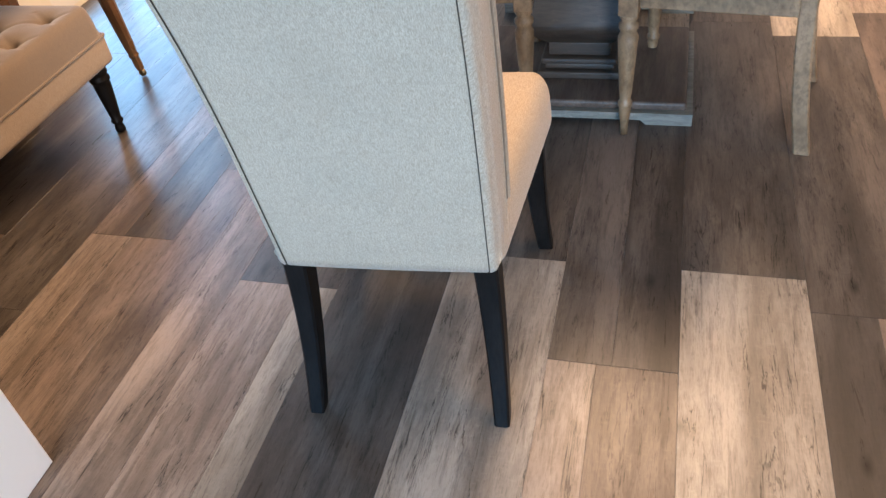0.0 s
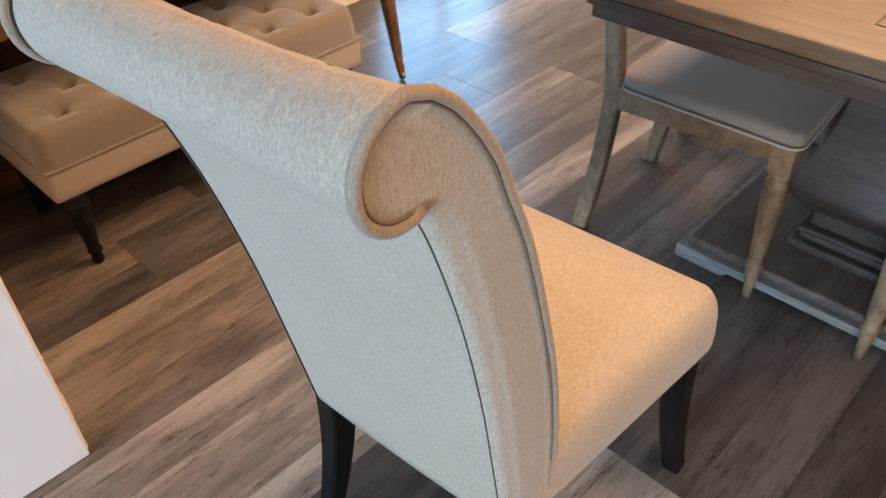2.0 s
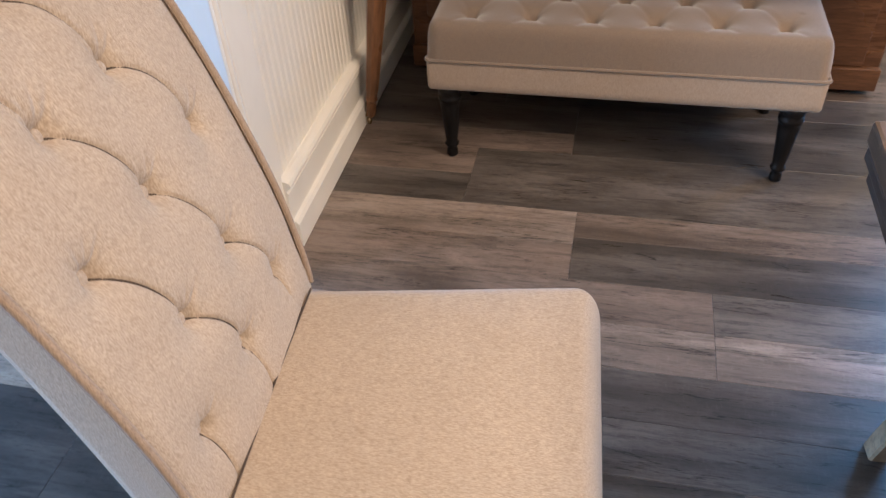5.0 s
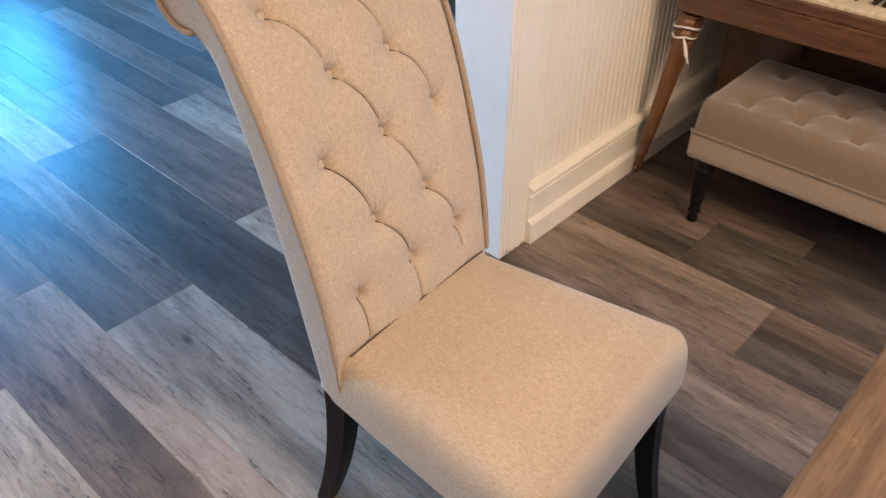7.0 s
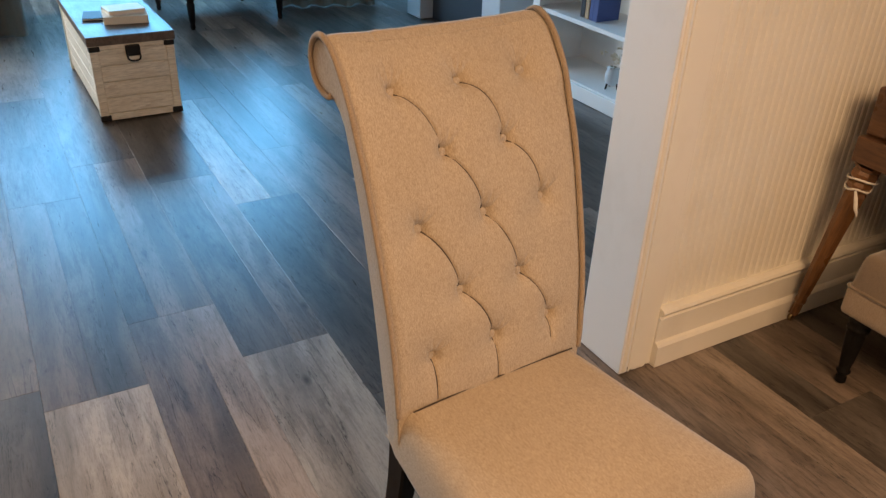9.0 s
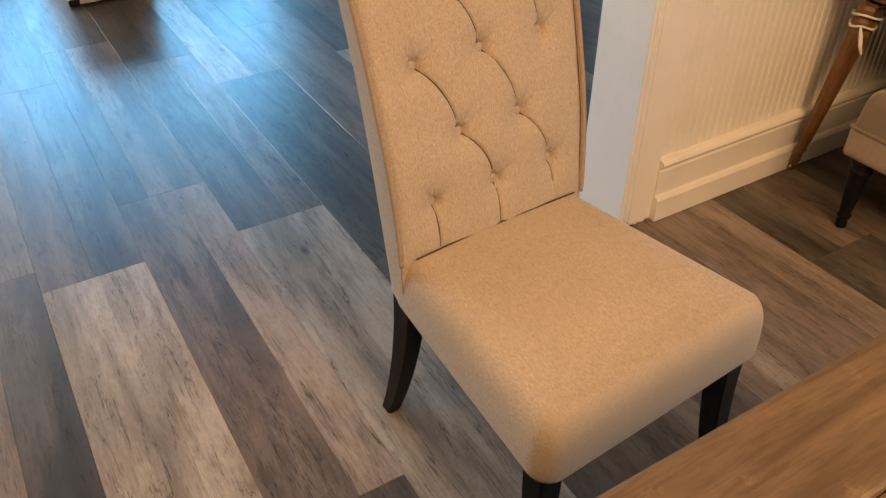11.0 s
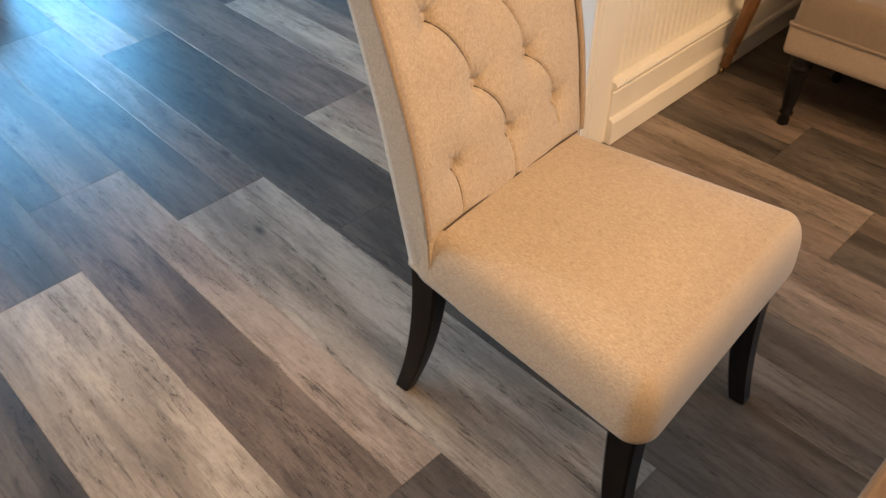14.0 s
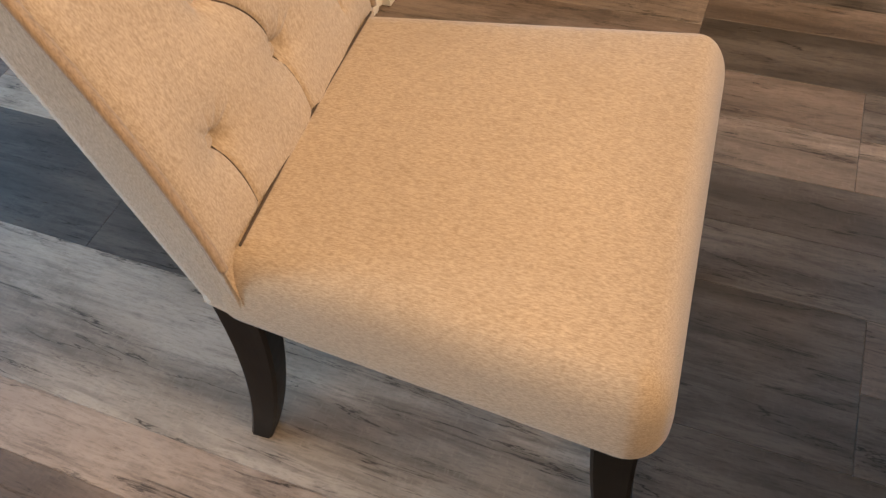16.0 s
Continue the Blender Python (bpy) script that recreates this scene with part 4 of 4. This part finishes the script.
bookcase()
for k, (y, h, w, c) in enumerate(((-2.60, 0.19, 0.032, 2), (-2.565, 0.21, 0.03, 1), (-2.53, 0.2, 0.028, 0), (-2.498, 0.22, 0.034, 0))):
    bk = thing("book", ("dark", "tan", "blue", "blue")[k] + " book standing on the white shelf", "book", pose(-2.12, y + 0.08, 0.398), "books on the shelf")
    part("page_block", boxed(-0.07, 0.066, -w / 2 + 0.003, w / 2 - 0.003, 0.003, h - 0.003), PAPER, bk)
    part("cover", boxed(-0.074, 0.070, -w / 2, -w / 2 + 0.0028, 0, h), BOOKS[c], bk)
    part("cover", boxed(-0.074, 0.070, w / 2 - 0.0028, w / 2, 0, h), BOOKS[c], bk)
    part("spine", boxed(0.0665, 0.0705, -w / 2 + 0.003, w / 2 - 0.003, 0, h), BOOKS[c], bk)

vase = thing("flower_vase", "small silver vase with cream flowers on the shelf", "vase", pose(-2.09, -2.27, 0.085))
part("pot", turned([(0.02, 0.02), (0.035, 0.035), (0.04, 0.07), (0.03, 0.1), (0.034, 0.11)], 16), STONE, vase, smooth=True)
for a in range(3):
    part("foot", tube([(0.03 * math.cos(a * 2.1), 0.03 * math.sin(a * 2.1), 0.03), (0.036 * math.cos(a * 2.1), 0.036 * math.sin(a * 2.1), 0.001)], 0.005, 6), IRON, vase)
rng = random.Random(4)
for k in range(16):
    c = Vector((rng.uniform(-0.055, 0.055), rng.uniform(-0.055, 0.055), rng.uniform(0.12, 0.2)))
    bm = bmesh.new()
    for q in range(9):
        d = Vector((rng.gauss(0, 1), rng.gauss(0, 1), rng.gauss(0.4, 1))).normalized()
        s = d.orthogonal().normalized()
        e = d.cross(s)
        r = 0.019
        base = [bm.verts.new(c + d * r * f + s * r * g + e * r * h) for f, g, h in ((0.2, 0, 0), (0.7, 0.5, 0.1), (1.1, 0.1, 0.2), (0.7, -0.5, 0.1))]
        bm.faces.new(base)
    part("flower" if k < 12 else "leaf", bm, PETAL if k < 12 else LEAF, vase)


def fireplace():
    f = thing("fireplace", "pale surround with dark firebox against the wall", "fireplace")
    part("jamb", boxed(-2.327, -2.0, -3.42, -3.22, 0.002, 0.95, bevel=0.006), STONE, f)
    part("jamb", boxed(-2.327, -2.0, -4.42, -4.22, 0.002, 0.95, bevel=0.006), STONE, f)
    part("lintel", boxed(-2.327, -2.001, -4.219, -3.421, 0.75, 0.949, bevel=0.004), STONE, f)
    part("firebox", boxed(-2.32, -2.10, -4.218, -3.422, 0.003, 0.748), SLATE, f)
    part("mantel", boxed(-2.327, -1.95, -4.48, -3.16, 0.951, 1.0, bevel=0.006), WHITE, f)
    return f


fireplace()


# ---- the plank floor, board by board ----
COLUMNS = [0.743 + 0.25 * k for k in range(11, 0, -1)] + [0.743, 0.49, 0.237, -0.016, -0.263, -0.51, -0.754, -0.995] + [-0.995 - 0.245 * k for k in range(1, 8)]
LONG = 1.231
# column -> where one of its boards ends; chosen boards by column and start: strips of (share of the width, tone)
ENDS = {11: 0.21, 12: -0.088, 13: 0.208, 14: 0.515, 15: 0.05, 16: 0.479, 17: 0.168, 18: -0.12}
KNOWN = {
    (11, -1.021): [(1.0, 3)], (11, 0.21): [(1.0, 0)], (11, -2.252): [(0.5, 1), (0.5, 0)],
    (12, -1.319): [(0.62, 1), (0.38, 2)], (12, -0.088): [(0.5, 0), (0.5, 0)], (12, -2.55): [(0.35, 0), (0.65, 1)],
    (13, -1.023): [(1.0, 4)], (13, 0.208): [(1.0, 0)], (13, -2.254): [(0.6, 0), (0.4, 1)],
    (14, -0.716): [(1.0, 0)], (14, 0.515): [(0.5, 0), (0.5, 1)], (14, -1.947): [(1.0, 0)], (14, -3.178): [(0.56, 3), (0.44, 1)],
    (15, -1.181): [(0.34, 3), (0.66, 2)], (15, 0.05): [(0.5, 0), (0.5, 0)], (15, -2.412): [(1.0, 1)],
    (16, 0.479): [(0.5, 2), (0.5, 0)], (16, -0.752): [(0.5, 2), (0.5, 1)], (16, -1.983): [(0.6, 3), (0.4, 2)],
    (17, -1.063): [(0.5, 1), (0.5, 2)], (17, 0.168): [(0.6, 0), (0.4, 1)], (18, -0.12): [(1.0, 0)], (18, -1.351): [(0.5, 0), (0.5, 1)],
    (10, -1.3): [(1.0, 1)],
}
rng = random.Random(11)
boards = {}


def strip_mesh(w, l, tone):
    key = (round(w, 4), round(l, 3), tone)
    if key not in boards:
        bm = bmesh.new()
        hx, hy, c = w / 2, l / 2, 0.0006
        rings = [[(-hx, -hy, -0.006), (hx, -hy, -0.006), (hx, hy, -0.006), (-hx, hy, -0.006)],
                 [(-hx, -hy, -c), (hx, -hy, -c), (hx, hy, -c), (-hx, hy, -c)],
                 [(-hx + c, -hy + c, 0), (hx - c, -hy + c, 0), (hx - c, hy - c, 0), (-hx + c, hy - c, 0)]]
        skin(bm, rings)
        me = bpy.data.meshes.new("plank")
        bm.to_mesh(me)
        bm.free()
        me.materials.append(PLANK[tone])
        boards[key] = me
    return boards[key]


for k in range(len(COLUMNS) - 1):
    hi, lo = COLUMNS[k], COLUMNS[k + 1]
    start = ENDS.get(k, rng.uniform(0, LONG))
    while start > -6.3:
        start -= LONG
    while start < 3.7:
        near = next((s for (c, y), s in KNOWN.items() if c == k and abs(y - start) < 0.05), None)
        if near is None:
            tones = rng.choice(([0], [1], [1], [2], [1, 0], [1, 2], [0, 1], [2, 1], [3, 1], [2, 3], [3]) if start > -1.9 else ([0], [0], [1], [0, 1], [1, 0], [0], [0, 2], [1]))
            # Only dark tones around the bench and piano, deepening the shade under them.
            if k >= 17:
                tones = rng.choice(([0], [0], [1, 0], [0, 1], [0]))
            cut = rng.choice((0.5, 0.6, 0.4))
            near = [(1.0, tones[0])] if len(tones) == 1 else [(cut, tones[0]), (1 - cut, tones[1])]
        x = hi
        for share, tone in near:
            w = (hi - lo) * share
            ob = new("plank", strip_mesh(w - 0.0002, LONG - 0.0004, tone))
            ob.location = (x - w / 2, start + LONG / 2, 0)
            ob.parent = floor
            x -= w
        start += LONG
